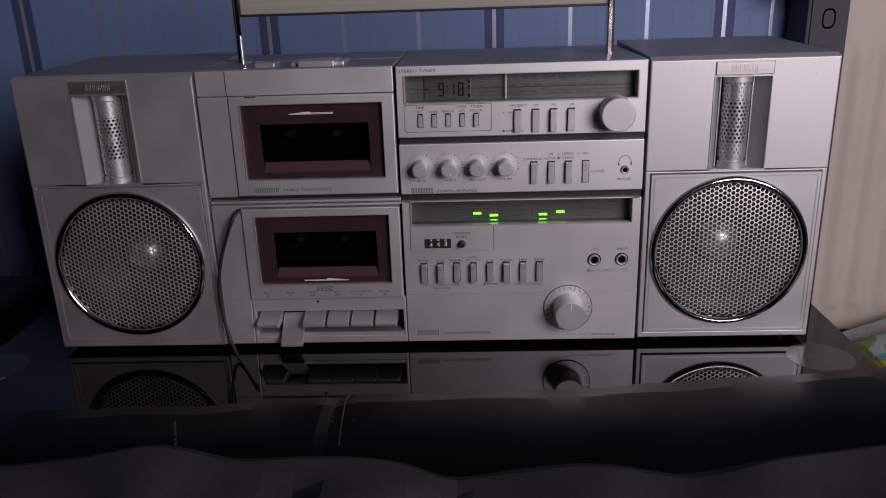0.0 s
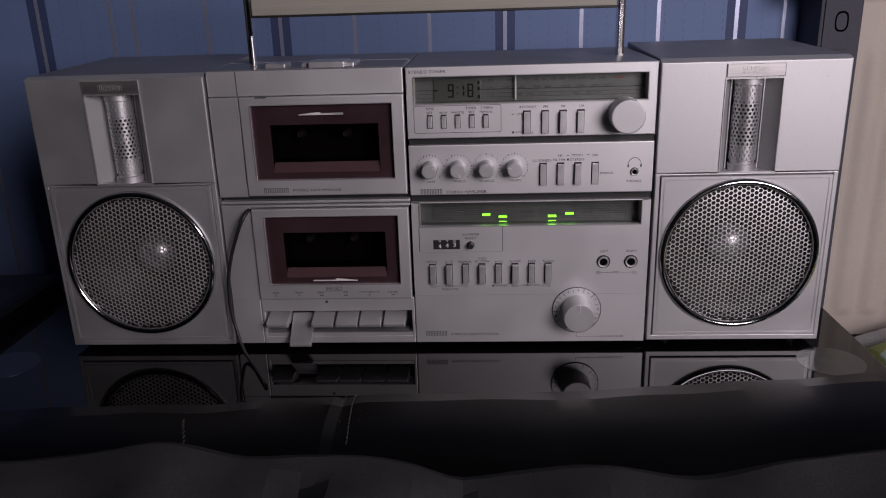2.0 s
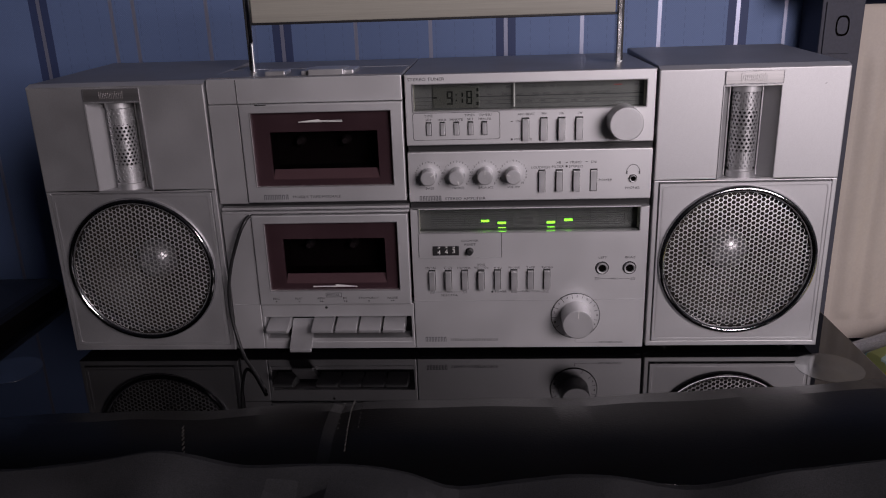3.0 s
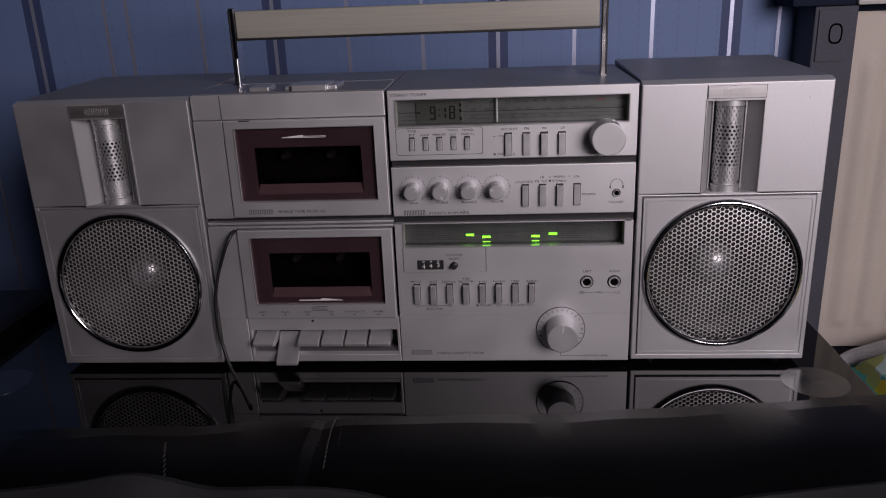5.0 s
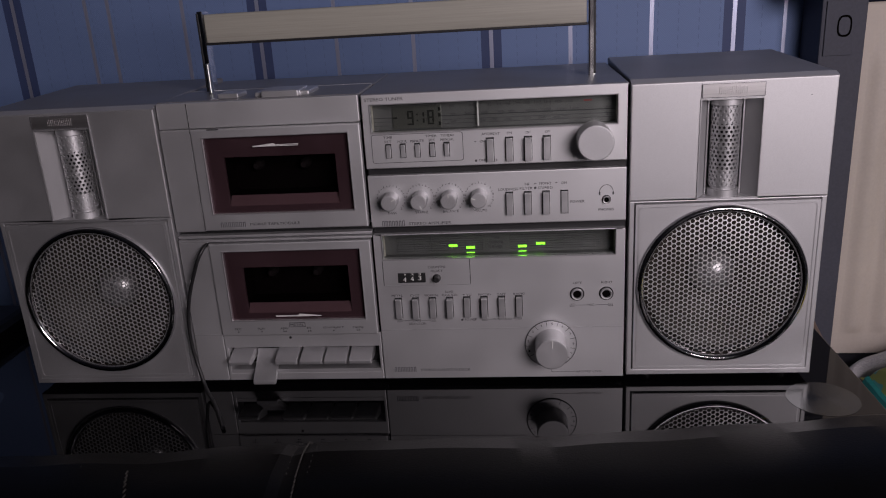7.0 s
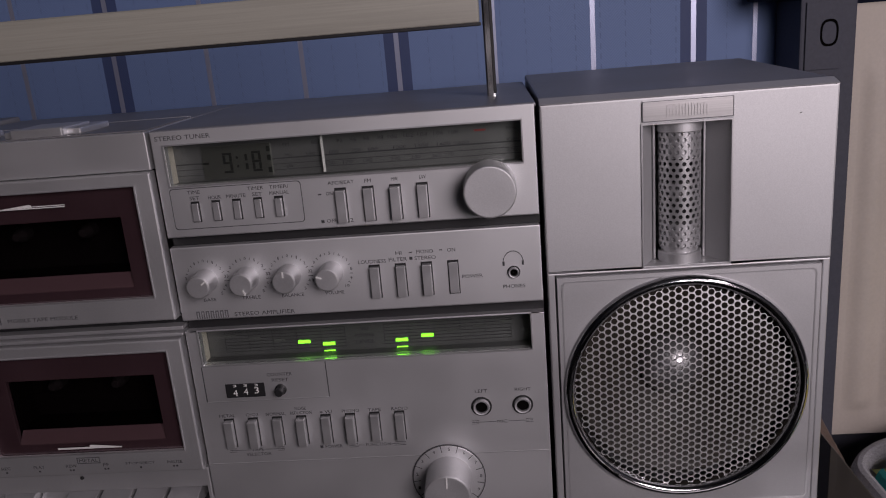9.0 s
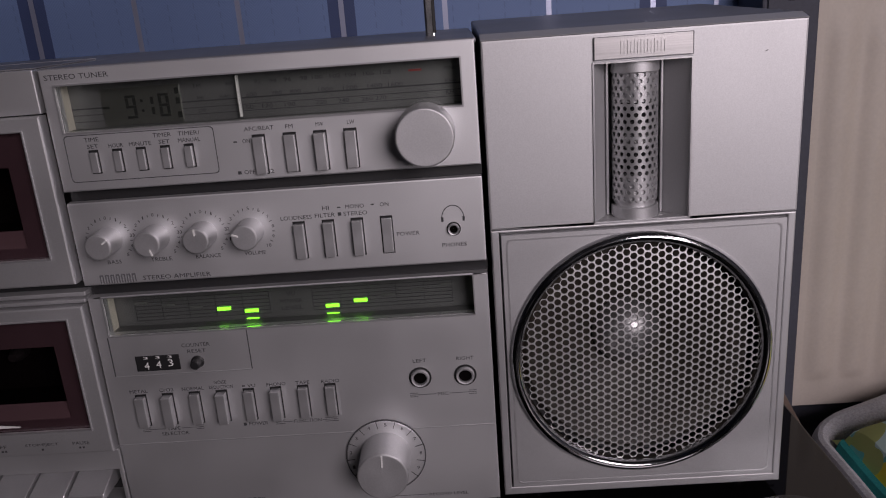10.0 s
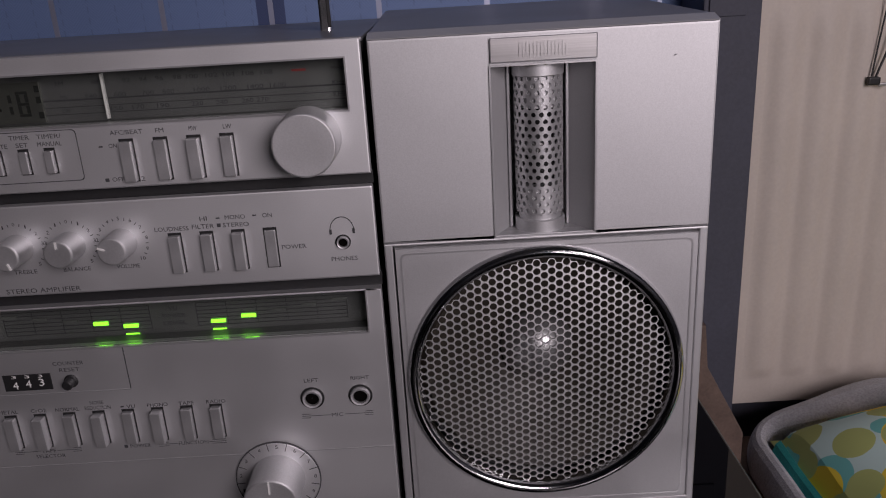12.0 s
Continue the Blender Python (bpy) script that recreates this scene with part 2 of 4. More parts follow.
    if at is not None:
        ob.location = at
    return tagged(ob, label) if label else ob


def box(x0, x1, y0, y1, z0, z1, bevel=0.0, seg=2, bm=None):
    own = bm is None
    piece = bmesh.new()
    bmesh.ops.create_cube(piece, size=1.0, matrix=Matrix.LocRotScale(((x0 + x1) / 2, (y0 + y1) / 2, (z0 + z1) / 2), None, (x1 - x0, y1 - y0, z1 - z0)))
    if bevel:
        bmesh.ops.bevel(piece, geom=piece.edges[:], offset=bevel, segments=seg, profile=0.6, affect="EDGES")
    if own:
        return piece
    return join(bm, piece)


def join(bm, piece):
    me = bpy.data.meshes.new("tmp")
    piece.to_mesh(me)
    piece.free()
    bm.from_mesh(me)
    bpy.data.meshes.remove(me)
    return bm


def plate_with_hole(outer, inner, y0, y1, bevel=0.0):
    """A plate facing -y (front y0, back y1), with a rectangular opening. Rects are x0, x1, z0, z1."""
    bm = bmesh.new()

    def ring(r, y):
        return [bm.verts.new(p) for p in ((r[0], y, r[2]), (r[1], y, r[2]), (r[1], y, r[3]), (r[0], y, r[3]))]
    of, inf, ob, inb = ring(outer, y0), ring(inner, y0), ring(outer, y1), ring(inner, y1)
    for i in range(4):
        j = (i + 1) % 4
        bm.faces.new((of[i], of[j], inf[j], inf[i]))
        bm.faces.new((ob[i], inb[i], inb[j], ob[j]))
        bm.faces.new((of[i], ob[i], ob[j], of[j]))
        bm.faces.new((inf[i], inf[j], inb[j], inb[i]))
    if bevel:
        edges = [e for e in bm.edges if abs(e.verts[0].co.y - y0) < 1e-6 and abs(e.verts[1].co.y - y0) < 1e-6 and len({v in of for v in e.verts}) == 1]
        bmesh.ops.bevel(bm, geom=edges, offset=bevel, segments=2, profile=0.6, affect="EDGES")
    return bm


def lathe(profile, n=48, centre=(0, 0, 0), axis="y"):
    """Revolves (radius, along) pairs about the axis through centre; along runs in +axis."""
    bm = bmesh.new()
    rings = []
    for r, a in profile:
        row = []
        for i in range(n):
            t = 2 * math.pi * i / n
            u, v = r * math.cos(t), r * math.sin(t)
            p = (u, a, v) if axis == "y" else (u, v, a)
            row.append(bm.verts.new([c + q for c, q in zip(centre, p)]))
        rings.append(row)
    for a, b in zip(rings, rings[1:]):
        for i in range(n):
            j = (i + 1) % n
            bm.faces.new((a[i], a[j], b[j], b[i]))
    return bm


def capped(bm_profile, n=48, centre=(0, 0, 0), axis="y"):
    """A lathe whose first and last rings are closed by tiny discs."""
    pr = [(1e-4, bm_profile[0][1])] + list(bm_profile) + [(1e-4, bm_profile[-1][1])]
    return lathe(pr, n, centre, axis)


def rounded_rect(x0, x1, z0, z1, r, n=6):
    pts = []
    for cx, cz, a0 in ((x1 - r, z1 - r, 0), (x0 + r, z1 - r, 90), (x0 + r, z0 + r, 180), (x1 - r, z0 + r, 270)):
        for i in range(n + 1):
            a = radians(a0 + 90 * i / n)
            pts.append((cx + r * math.cos(a), cz + r * math.sin(a)))
    return pts


def slab(pts, y0, y1, bevel=0.0):
    """A slab of that outline facing -y, front at y0."""
    bm = bmesh.new()
    f = bm.faces.new([bm.verts.new((x, y0, z)) for x, z in pts])
    r = bmesh.ops.extrude_face_region(bm, geom=[f])
    bmesh.ops.translate(bm, vec=(0, y1 - y0, 0), verts=[v for v in r["geom"] if isinstance(v, bmesh.types.BMVert)])
    if bevel:
        bmesh.ops.bevel(bm, geom=[e for e in bm.edges if all(abs(v.co.y - y0) < 1e-7 for v in e.verts)], offset=bevel, segments=2, profile=0.6, affect="EDGES")
    return bm


def outline(pts, width, y0, y1):
    """A thin closed line that follows the outline pts, width to either side of it."""
    bm = bmesh.new()
    n = len(pts)
    cx, cz = sum(p[0] for p in pts) / n, sum(p[1] for p in pts) / n
    hx, hz = max(p[0] for p in pts) - cx, max(p[1] for p in pts) - cz

    def ring(d, y):
        return [bm.verts.new((cx + (x - cx) * (1 + d / hx), y, cz + (z - cz) * (1 + d / hz))) for x, z in pts]
    a, b, c, d = ring(width, y0), ring(-width, y0), ring(width, y1), ring(-width, y1)
    for i in range(n):
        j = (i + 1) % n
        bm.faces.new((a[i], a[j], b[j], b[i])), bm.faces.new((a[i], c[i], c[j], a[j])), bm.faces.new((b[i], b[j], d[j], d[i]))
    return bm


def perforated(cells, pitch, hole, depth, place, sides=12, stretch=1.0):
    """Perforated sheet metal: a hexagonal cell round each hole. cells: centres (u, v); place(u, v, d) gives the point in space."""
    verts, faces = [], []
    rad = pitch / math.sqrt(3)
    for cu, cv in cells:
        base = len(verts)
        for k in range(sides):
            a = 2 * math.pi * k / sides
            rr = rad * math.cos(math.pi / 6) / math.cos((a % (math.pi / 3)) - math.pi / 6)
            verts.append(place(cu + rr * math.cos(a), cv + rr * math.sin(a), 0))
        for k in range(sides):
            a = 2 * math.pi * k / sides
            verts.append(place(cu + hole * math.cos(a), cv + hole * math.sin(a) * stretch, 0))
        for k in range(sides):
            a = 2 * math.pi * k / sides
            verts.append(place(cu + hole * math.cos(a), cv + hole * math.sin(a) * stretch, depth))
        for k in range(sides):
            j = (k + 1) % sides
            faces.append((base + k, base + j, base + sides + j, base + sides + k))
            faces.append((base + sides + k, base + sides + j, base + 2 * sides + j, base + 2 * sides + k))
    return verts, faces


def mesh_from(name, verts, faces, mat):
    me = bpy.data.meshes.new(name)
    me.from_pydata(verts, [], faces)
    me.materials.append(mat)
    me.update()
    return me


def text_mesh(s, x, z, w, h, y, mat, align="c"):
    """Lettering that faces -y in a box w by h about x, z (align l: x is its left end)."""
    cu = bpy.data.curves.new("lettering", "FONT")
    cu.body, cu.extrude, cu.resolution_u, cu.offset = s, 0.004, 2, 0.0
    ob = new("lettering", cu)
    dg = bpy.context.evaluated_depsgraph_get()
    me = bpy.data.meshes.new_from_object(ob.evaluated_get(dg))
    bpy.data.objects.remove(ob)
    xs, ys = [v.co.x for v in me.vertices], [v.co.y for v in me.vertices]
    sx, sy = w / (max(xs) - min(xs)), h / (max(ys) - min(ys))
    left = x if align == "l" else x - w / 2
    for v in me.vertices:
        v.co = (left + (v.co.x - min(xs)) * sx, y - v.co.z * 0.01, z - h / 2 + (v.co.y - min(ys)) * sy)
    me.materials.append(mat)
    return me


def lettering(parent, s, x, z, w=None, h=0.0023, y=-0.0001, mat=None, align="c"):
    w = w or len(s) * 0.0021
    return part("lettering", text_mesh(s, x, z, w, h, y, mat or ink, align), None, parent)


def tube_curve(name, pts, radius, mat, parent=None, label=""):
    cu = bpy.data.curves.new(name, "CURVE")
    cu.dimensions, cu.bevel_depth, cu.bevel_resolution, cu.resolution_u = "3D", radius, 3, 10
    sp = cu.splines.new("BEZIER")
    sp.bezier_points.add(len(pts) - 1)
    for bp, p in zip(sp.bezier_points, pts):
        bp.co, bp.handle_left_type, bp.handle_right_type = p, "AUTO", "AUTO"
    cu.materials.append(mat)
    ob = new(name, cu)
    dg = bpy.context.evaluated_depsgraph_get()
    me = bpy.data.meshes.new_from_object(ob.evaluated_get(dg))
    bpy.data.objects.remove(ob)
    me.shade_smooth()
    return part(name, me, mat, parent, label)


def bars_logo(parent, x0, x1, z0, z1, y, mat):
    """The maker's mark as a plain row of upright bars, two to a glyph under one cross bar."""
    n = 7
    step, h = (x1 - x0) / n, z1 - z0
    pts = [(0, 0), (0.22 * step, 0), (0.22 * step, 0.84 * h), (0.5 * step, 0.84 * h), (0.5 * step, 0), (0.72 * step, 0), (0.72 * step, h), (0, h)]
    glyph = mesh_of("maker_mark", slab(pts, -0.00015, 0.0003), mat, False)
    for i in range(n):
        part("maker_mark", glyph, None, parent, at=(x0 + i * step, y, z0))


# ---------- the room ----------
FLOOR, CEIL, WALL_Y = -0.45, 1.95, 0.42
X0, X1, Y0 = -2.2, 1.27, -1.26


def structure(name, bm, mat, label, category, smooth=False):
    return tagged(part(name, bm, mat, smooth=smooth), label, category, "", "structure")


structure("floor", box(X0 - 0.1, X1 + 0.1, Y0 - 0.1, WALL_Y + 0.1, FLOOR - 0.1, FLOOR), carpet, "brown carpeted floor of the living room", "floor")
structure("ceiling", box(X0 - 0.1, X1 + 0.1, Y0 - 0.1, WALL_Y + 0.1, CEIL, CEIL + 0.1), low_bounce_ceiling, "plain unseen ceiling, coloured dark to cut bounce light", "ceiling")
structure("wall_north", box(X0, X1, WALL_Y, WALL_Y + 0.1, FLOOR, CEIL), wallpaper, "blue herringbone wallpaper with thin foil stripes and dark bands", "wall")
structure("wall_west", box(X0 - 0.1, X0, Y0, WALL_Y, FLOOR, CEIL), low_bounce_paint, "plain unseen side wall, coloured dark to cut bounce light", "wall")


def wall_with_window(name, axis, at0, at1, span, opening, mat, label):
    """A wall with a rectangular opening; axis is the one that the wall faces along."""
    bm = plate_with_hole((span[0], span[1], FLOOR, CEIL), opening, at0, at1)
    if axis == "x":
        bmesh.ops.transform(bm, matrix=Matrix(((0, 1, 0, 0), (1, 0, 0, 0), (0, 0, 1, 0), (0, 0, 0, 1))), verts=bm.verts[:])
    return structure(name, bm, mat, label, "wall")


structure("wall_east", box(X1, X1 + 0.1, Y0, WALL_Y, FLOOR, CEIL), low_bounce_paint, "plain unseen side wall, coloured dark to keep fill light low", "wall")
wall_with_window("wall_south", "y", Y0 - 0.12, Y0, (X0, X1), (0.43, 1.19, 0.28, 0.98), low_bounce_paint, "plain unseen wall behind the sofa with a window, darkened to cut bounce")

# slate boxing beside the radiator, with a small grey box on the wall above it
structure("trim_boxing", box(0.5055, 1.269, 0.405, WALL_Y - 0.001, FLOOR, 0.42, 0.002), slate, "slate-blue painted wall panel behind the radiator", "panel")
structure("trim_pillar", box(0.453, 0.505, 0.352, WALL_Y - 0.001, FLOOR, 0.312, 0.002), slate, "slate-blue painted pipe boxing at the end of the wallpaper", "boxing")
sill = thing("window_1", (0.9, 0.36, 0.31), "pale painted window sill above the radiator, with a navy end", "window sill", kind="structure")
part("window_sill", box(0.5005, 1.148, 0.345, 0.4045, 0.3125, 0.3476, 0.004), sill_mat, sill)
part("sill_end", box(0.422, 0.4985, 0.345, 0.4185, 0.3125, 0.362, 0.004), navy, sill, "navy painted sill end")
part("under_board", box(0.5117, 0.56, 0.389, 0.4045, 0.296, 0.312, 0.001), navy, sill, "dark board under the sill")

switch = thing("wall_box", (0.48, 0.35, 0.26), "grey plastic box with a dark oval ring, fixed to the wall", "wall box")
part("body", box(0.4575, 0.4905, 0.3498, 0.3519, 0.245, 0.308, 0.0006), slate, switch)
ring = lathe([(0.0062, -0.0005), (0.0062, -0.0015), (0.0082, -0.0015), (0.0082, -0.0005)], 32, (0.479, 0.3503, 0.279))
for v in ring.verts:
    # squarish oval
    v.co.x = 0.479 + math.copysign(abs((v.co.x - 0.479) / 0.0082) ** 0.72 * 0.0082, v.co.x - 0.479)
    v.co.z = 0.279 + math.copysign(abs((v.co.z - 0.279) / 0.0082) ** 0.72 * 0.0125, v.co.z - 0.279)
part("ring", ring, cavity, switch, "black oval ring")


# ---------- radiator ----------
def radiator():
    r = thing("radiator", (0.8, 0.375, -0.16), "cream enamelled panel radiator with rounded vertical flutes", "radiator")
    x0, x1, z0, z1 = 0.514, 1.16, -0.1645, 0.303
    bm = bmesh.new()
    pitch, n = 0.0368, int((x1 - x0 - 0.02) / 0.0368)
    xs = [(x0, 0.0), (x0 + 0.0105, 0.0)]
    for i in range(n):
        a = x0 + 0.0105 + i * pitch
        for k in range(12):
            f = k / 12
            xs.append((a + f * pitch, 0.5 - 0.5 * math.cos(2 * math.pi * min(1.0, max(0.0, (f - 0.04) / 0.92)))))
    xs.append((x1, 0.0))
    zs = [(z0, 0.0), (z0 + 0.028, 0.0), (z0 + 0.033, 0.3), (z0 + 0.04, 0.85), (z0 + 0.046, 1.0), (z1 - 0.082, 1.0), (z1 - 0.07, 0.85), (z1 - 0.056, 0.3), (z1 - 0.045, 0.0), (z1, 0.0)]
    front = [[bm.verts.new((x, 0.38 - 0.0055 * d ** 0.6 * e, z)) for x, d in xs] for z, e in zs]
    back = [[bm.verts.new((x, 0.3885, z)) for x, d in xs] for z, e in zs]
    for g in (front, back):
        for a, b in zip(g, g[1:]):
            for i in range(len(xs) - 1):
                bm.faces.new((a[i], a[i + 1], b[i + 1], b[i]))
    for k in (0, -1):
        for i in range(len(xs) - 1):
            bm.faces.new((front[k][i], front[k][i + 1], back[k][i + 1], back[k][i]))
        for i in range(len(zs) - 1):
            bm.faces.new((front[i][k], front[i + 1][k], back[i + 1][k], back[i][k]))
    part("panel", mesh_of("panel", bm, radiator_mat, True, 40), radiator_mat, r)
    for x in (0.7, 1.0):
        part("bracket", box(x, x + 0.03, 0.389, 0.4045, -0.05, 0.2, 0.002), radiator_mat, r)
    return r


radiator()
lead = thing("hanging_lead", (0.6265, 0.37, 0.18), "thin black lead with a small plug, hanging over the radiator", "lead")
tube_curve("cord", [(0.6435, 0.3735, 0.303), (0.6395, 0.372, 0.269), (0.6345, 0.372, 0.215), (0.6235, 0.3705, 0.181)], 0.0011, rubber, lead)
tube_curve("cord", [(0.6195, 0.3705, 0.182), (0.6245, 0.3725, 0.22), (0.6305, 0.3725, 0.269), (0.6345, 0.3735, 0.303)], 0.0008, rubber, lead)
part("plug", box(0.616, 0.627, 0.367, 0.3745, 0.174, 0.1815, 0.0015), rubber, lead)
part("pin", box(0.627, 0.6375, 0.369, 0.3725, 0.1725, 0.1755, 0.0008), brushed, lead, "bare metal pin")


# ---------- table ----------
table = thing("glass_table", (-0.045, 0.0, FLOOR), "low table with a glossy black glass top", "table")
top = box(-0.476, 0.386, -0.42, 0.4, -0.01, 0.0, 0.0012)
part("glass_top", top, black_glass, table)
part("glass_edge", box(0.3862, 0.3876, -0.419, 0.399, -0.0075, -0.0025, 0.0004), glass_edge, table, "pale greenish polished edge")
for x in (-0.432, 0.3425):
    for y in (-0.033, 0.34):
        part("leg", lathe([(0.0001, FLOOR), (0.026, FLOOR), (0.026, -0.0105), (0.0001, -0.0105)], 32, (x, y, 0), "z"), brushed, table)
disc = capped([(0.0292, 0.00004), (0.0292, 0.00015), (0.0291, 0.0002)], 64, (0.3425, -0.033, 0), "z")
disc_mat = material("spun_steel", (0.14, 0.145, 0.145), 0.2, 1.0, 0.05, 300, 0.05, 30)
_nt = disc_mat.node_tree
_aniso = _nt.nodes["Principled BSDF"]
_aniso.inputs["Anisotropic"].default_value = 0.85
_tan = _nt.nodes.new("ShaderNodeTangent")
_tan.direction_type, _tan.axis = "RADIAL", "Z"
_nt.links.new(_tan.outputs[0], _aniso.inputs["Tangent"])
disc_me = mesh_of("support_disc", disc, disc_mat)
for v in disc_me.vertices:
    v.co -= Vector((0.3425, -0.033, 0))
for x in (-0.432, 0.3425):
    part("support_disc", disc_me, disc_mat, table, "spun steel support disc", at=(x, -0.033, 0))

# wooden bench with the pet bed beside the table
bench = thing("wooden_bench", (0.8, 0.1, FLOOR), "low brown wooden bench beside the table", "bench")
part("seat_board", box(0.436, 1.2, -0.35, 0.368, -0.222, -0.1977, 0.003), wood, bench)
for x in (0.47, 1.13):
    for y in (-0.3, 0.31):
        part("leg", box(x, x + 0.04, y, y + 0.04, FLOOR, -0.2222, 0.003), wood, bench)
part("back_panel", slab([(0.437, -0.1974), (0.493, -0.1974), (0.493, -0.144), (0.4545, -0.07), (0.4505, -0.026), (0.437, -0.026)], 0.292, 0.304, 0.0015), wood, bench)


def pet_bed():
    size = Matrix.Translation((-0.0423, 0.0362, -0.0520)) @ Matrix.Scale(1.1, 4)
    bed = thing("pet_bed", (0.84, 0.09, -0.19), "grey plush pet bed with a thick padded rim", "pet bed")
    x0, x1, y0, y1, r = 0.503, 1.08, -0.22, 0.262, 0.035
    corners, path = rounded_rect(x0, x1, y0, y1, r, 8), []
    for p, q in zip(corners, corners[1:] + corners[:1]):
        k = max(1, int(math.hypot(q[0] - p[0], q[1] - p[1]) / 0.012))
        path += [(p[0] + (q[0] - p[0]) * i / k, p[1] + (q[1] - p[1]) * i / k) for i in range(k)]
    bm = bmesh.new()
    rows = []
    n = len(path)
    for i in range(n):
        p, q, s = path[i - 1], path[i], path[(i + 1) % n]
        d = Vector((s[0] - p[0], s[1] - p[1])).normalized()
        nrm = Vector((d.y, -d.x))
        wob = 1 + 0.05 * noise.noise((q[0] * 30, q[1] * 30, 3))
        thin = 0.28 + 0.72 * min(1.0, max(0.0, (q[0] - x0) / 0.11))
        rows.append([bm.verts.new((q[0] + nrm.x * 0.034 * wob * thin * math.cos(a), q[1] + nrm.y * 0.034 * wob * thin * math.cos(a), -0.114 + 0.022 * min(1.0, max(0.0, (q[0] - 0.5) / 0.12)) + 0.034 * wob * math.sin(a) * (0.5 + 0.5 * thin)))
                     for a in [2 * math.pi * k / 16 for k in range(16)]])
    for i in range(n):
        for k in range(16):
            bm.faces.new((rows[i][k], rows[i][(k + 1) % 16], rows[(i + 1) % n][(k + 1) % 16], rows[(i + 1) % n][k]))
    bm.transform(size)
    part("rim", bm, plush, bed)
    base = box(x0 + 0.025, x1 + 0.02, y0 - 0.02, y1 + 0.02, -0.1403, -0.125, 0.006)
    base.transform(size)
    part("base", base, plush, bed)
    c = thing("cushion", (0.86, 0.09, -0.17), "teal cushion printed with yellow and green blots, lying in the bed", "cushion")
    grid = bmesh.new()
    bmesh.ops.create_grid(grid, x_segments=40, y_segments=36, size=0.5)
    for v in grid.verts:
        u, w = v.co.x * 2, v.co.y * 2
        lift = max(0.0, (1 - abs(u) ** 4) * (1 - abs(w) ** 4)) ** 0.55
        v.co = (0.764 + u * 0.252, 0.03 + w * 0.205, -0.11 + lift * 0.072 + 0.006 * noise.noise((u * 3, w * 3, 1)) + 0.03 * w * (0.5 + 0.5 * lift))
    grid.transform(size)
    part("cover", grid, printed, c)
    flap = bmesh.new()
    bmesh.ops.create_grid(flap, x_segments=4, y_segments=24, size=0.5)
    for v in flap.verts:
        u, w = v.co.x + 0.5, v.co.y + 0.5
        v.co = (0.503 + 0.015 * u, -0.2 + 0.42 * w, -0.112 + 0.05 * math.sin(u * 1.7) - 0.03 * u * (0.85 + 0.15 * math.sin(w * 9)))
    r = bmesh.ops.solidify(flap, geom=flap.faces[:], thickness=0.004)
    flap.transform(size)
    part("side", flap, teal, c, "plain teal side piece")


pet_bed()


# ---------- sofa and blanket ----------
def sofa():
    s = thing("leather_sofa", (0, -0.6, FLOOR), "black leather sofa seat with pale stitching and a rounded edge", "sofa")
    bm = bmesh.new()
    prof = [(-0.02, FLOOR + 0.02), (0.0, -0.2), (0.0, -0.05), (-0.004, -0.015), (-0.014, 0.006), (-0.03, 0.017), (-0.05, 0.021), (-0.075, 0.0195), (-0.095, 0.0145),
            (-0.115, 0.006), (-0.14, -0.005), (-0.18, -0.016), (-0.3, -0.02), (-0.7, -0.02), (-1.0, -0.02), (-1.0, FLOOR + 0.02)]
    nx = 110
    rows = []
    for i in range(nx + 1):
        x = -0.4765 + 0.9565 * i / nx
        edge = -0.086 + 0.07 * (x - 0.1)
        row = []
        for d, z in prof:
            w = 0.004 * noise.noise((x * 5, d * 6, 2)) + 0.0016 * noise.noise((x * 18, d * 16, 5)) if z > -0.1 else 0
            pinch = 0.0035 * math.exp(-((x + 0.083) / 0.006) ** 2) if z > -0.1 else 0
            row.append(bm.verts.new((x, edge + d + w * 0.6, z + w - pinch + (0.032 * max(0.0, x - 0.12) if z > -0.1 else 0))))
        rows.append(row)
    for a, b in zip(rows, rows[1:]):
        for k in range(len(prof) - 1):
            bm.faces.new((a[k], b[k], b[k + 1], a[k + 1]))
    bm.faces.new(rows[-1]), bm.faces.new(rows[0])
    part("seat", bm, leather, s)
    arm = box(-1.0, -0.4778, -1.05, 0.17, FLOOR + 0.05, 0.024, 0.02, 5)
    for v in arm.verts:
        v.co.z += 0.002 * noise.noise((v.co.x * 6, v.co.y * 6, 8))
    part("armrest", arm, leather, s, "rounded black leather armrest")

    def stitches(x_of, d0, d1, n, size=1.0):
        for i in range(n):
            d = d0 + (d1 - d0) * i / n
            x = x_of(d)
            z = float(np.interp(-d, [0.004, 0.014, 0.03, 0.05, 0.075, 0.095, 0.115, 0.14, 0.18], [-0.015, 0.006, 0.017, 0.021, 0.0195, 0.0145, 0.006, -0.005, -0.016]))
            edge = -0.086 + 0.07 * (x - 0.1)
            dz = 0.004 * noise.noise((x * 5, d * 6, 2))
            part("stitch", box(x - 0.0004 * size, x + 0.0004 * size, edge + d - 0.0022 * size, edge + d + 0.0022 * size, z + dz - 0.0005, z + dz + 0.0009 * size, 0.0001, 1), thread, s, smooth=False)
    stitches(lambda d: -0.0775 - 0.05 * (d + 0.03), -0.02, -0.1, 17)
    stitches(lambda d: -0.2035 - 0.36 * (d + 0.068), -0.062, -0.105, 9)
    for side in (-0.0075, 0.008):
        stitches(lambda d: -0.0775 + side - 0.05 * (d + 0.03), -0.022, -0.08, 9, 0.45)


sofa()


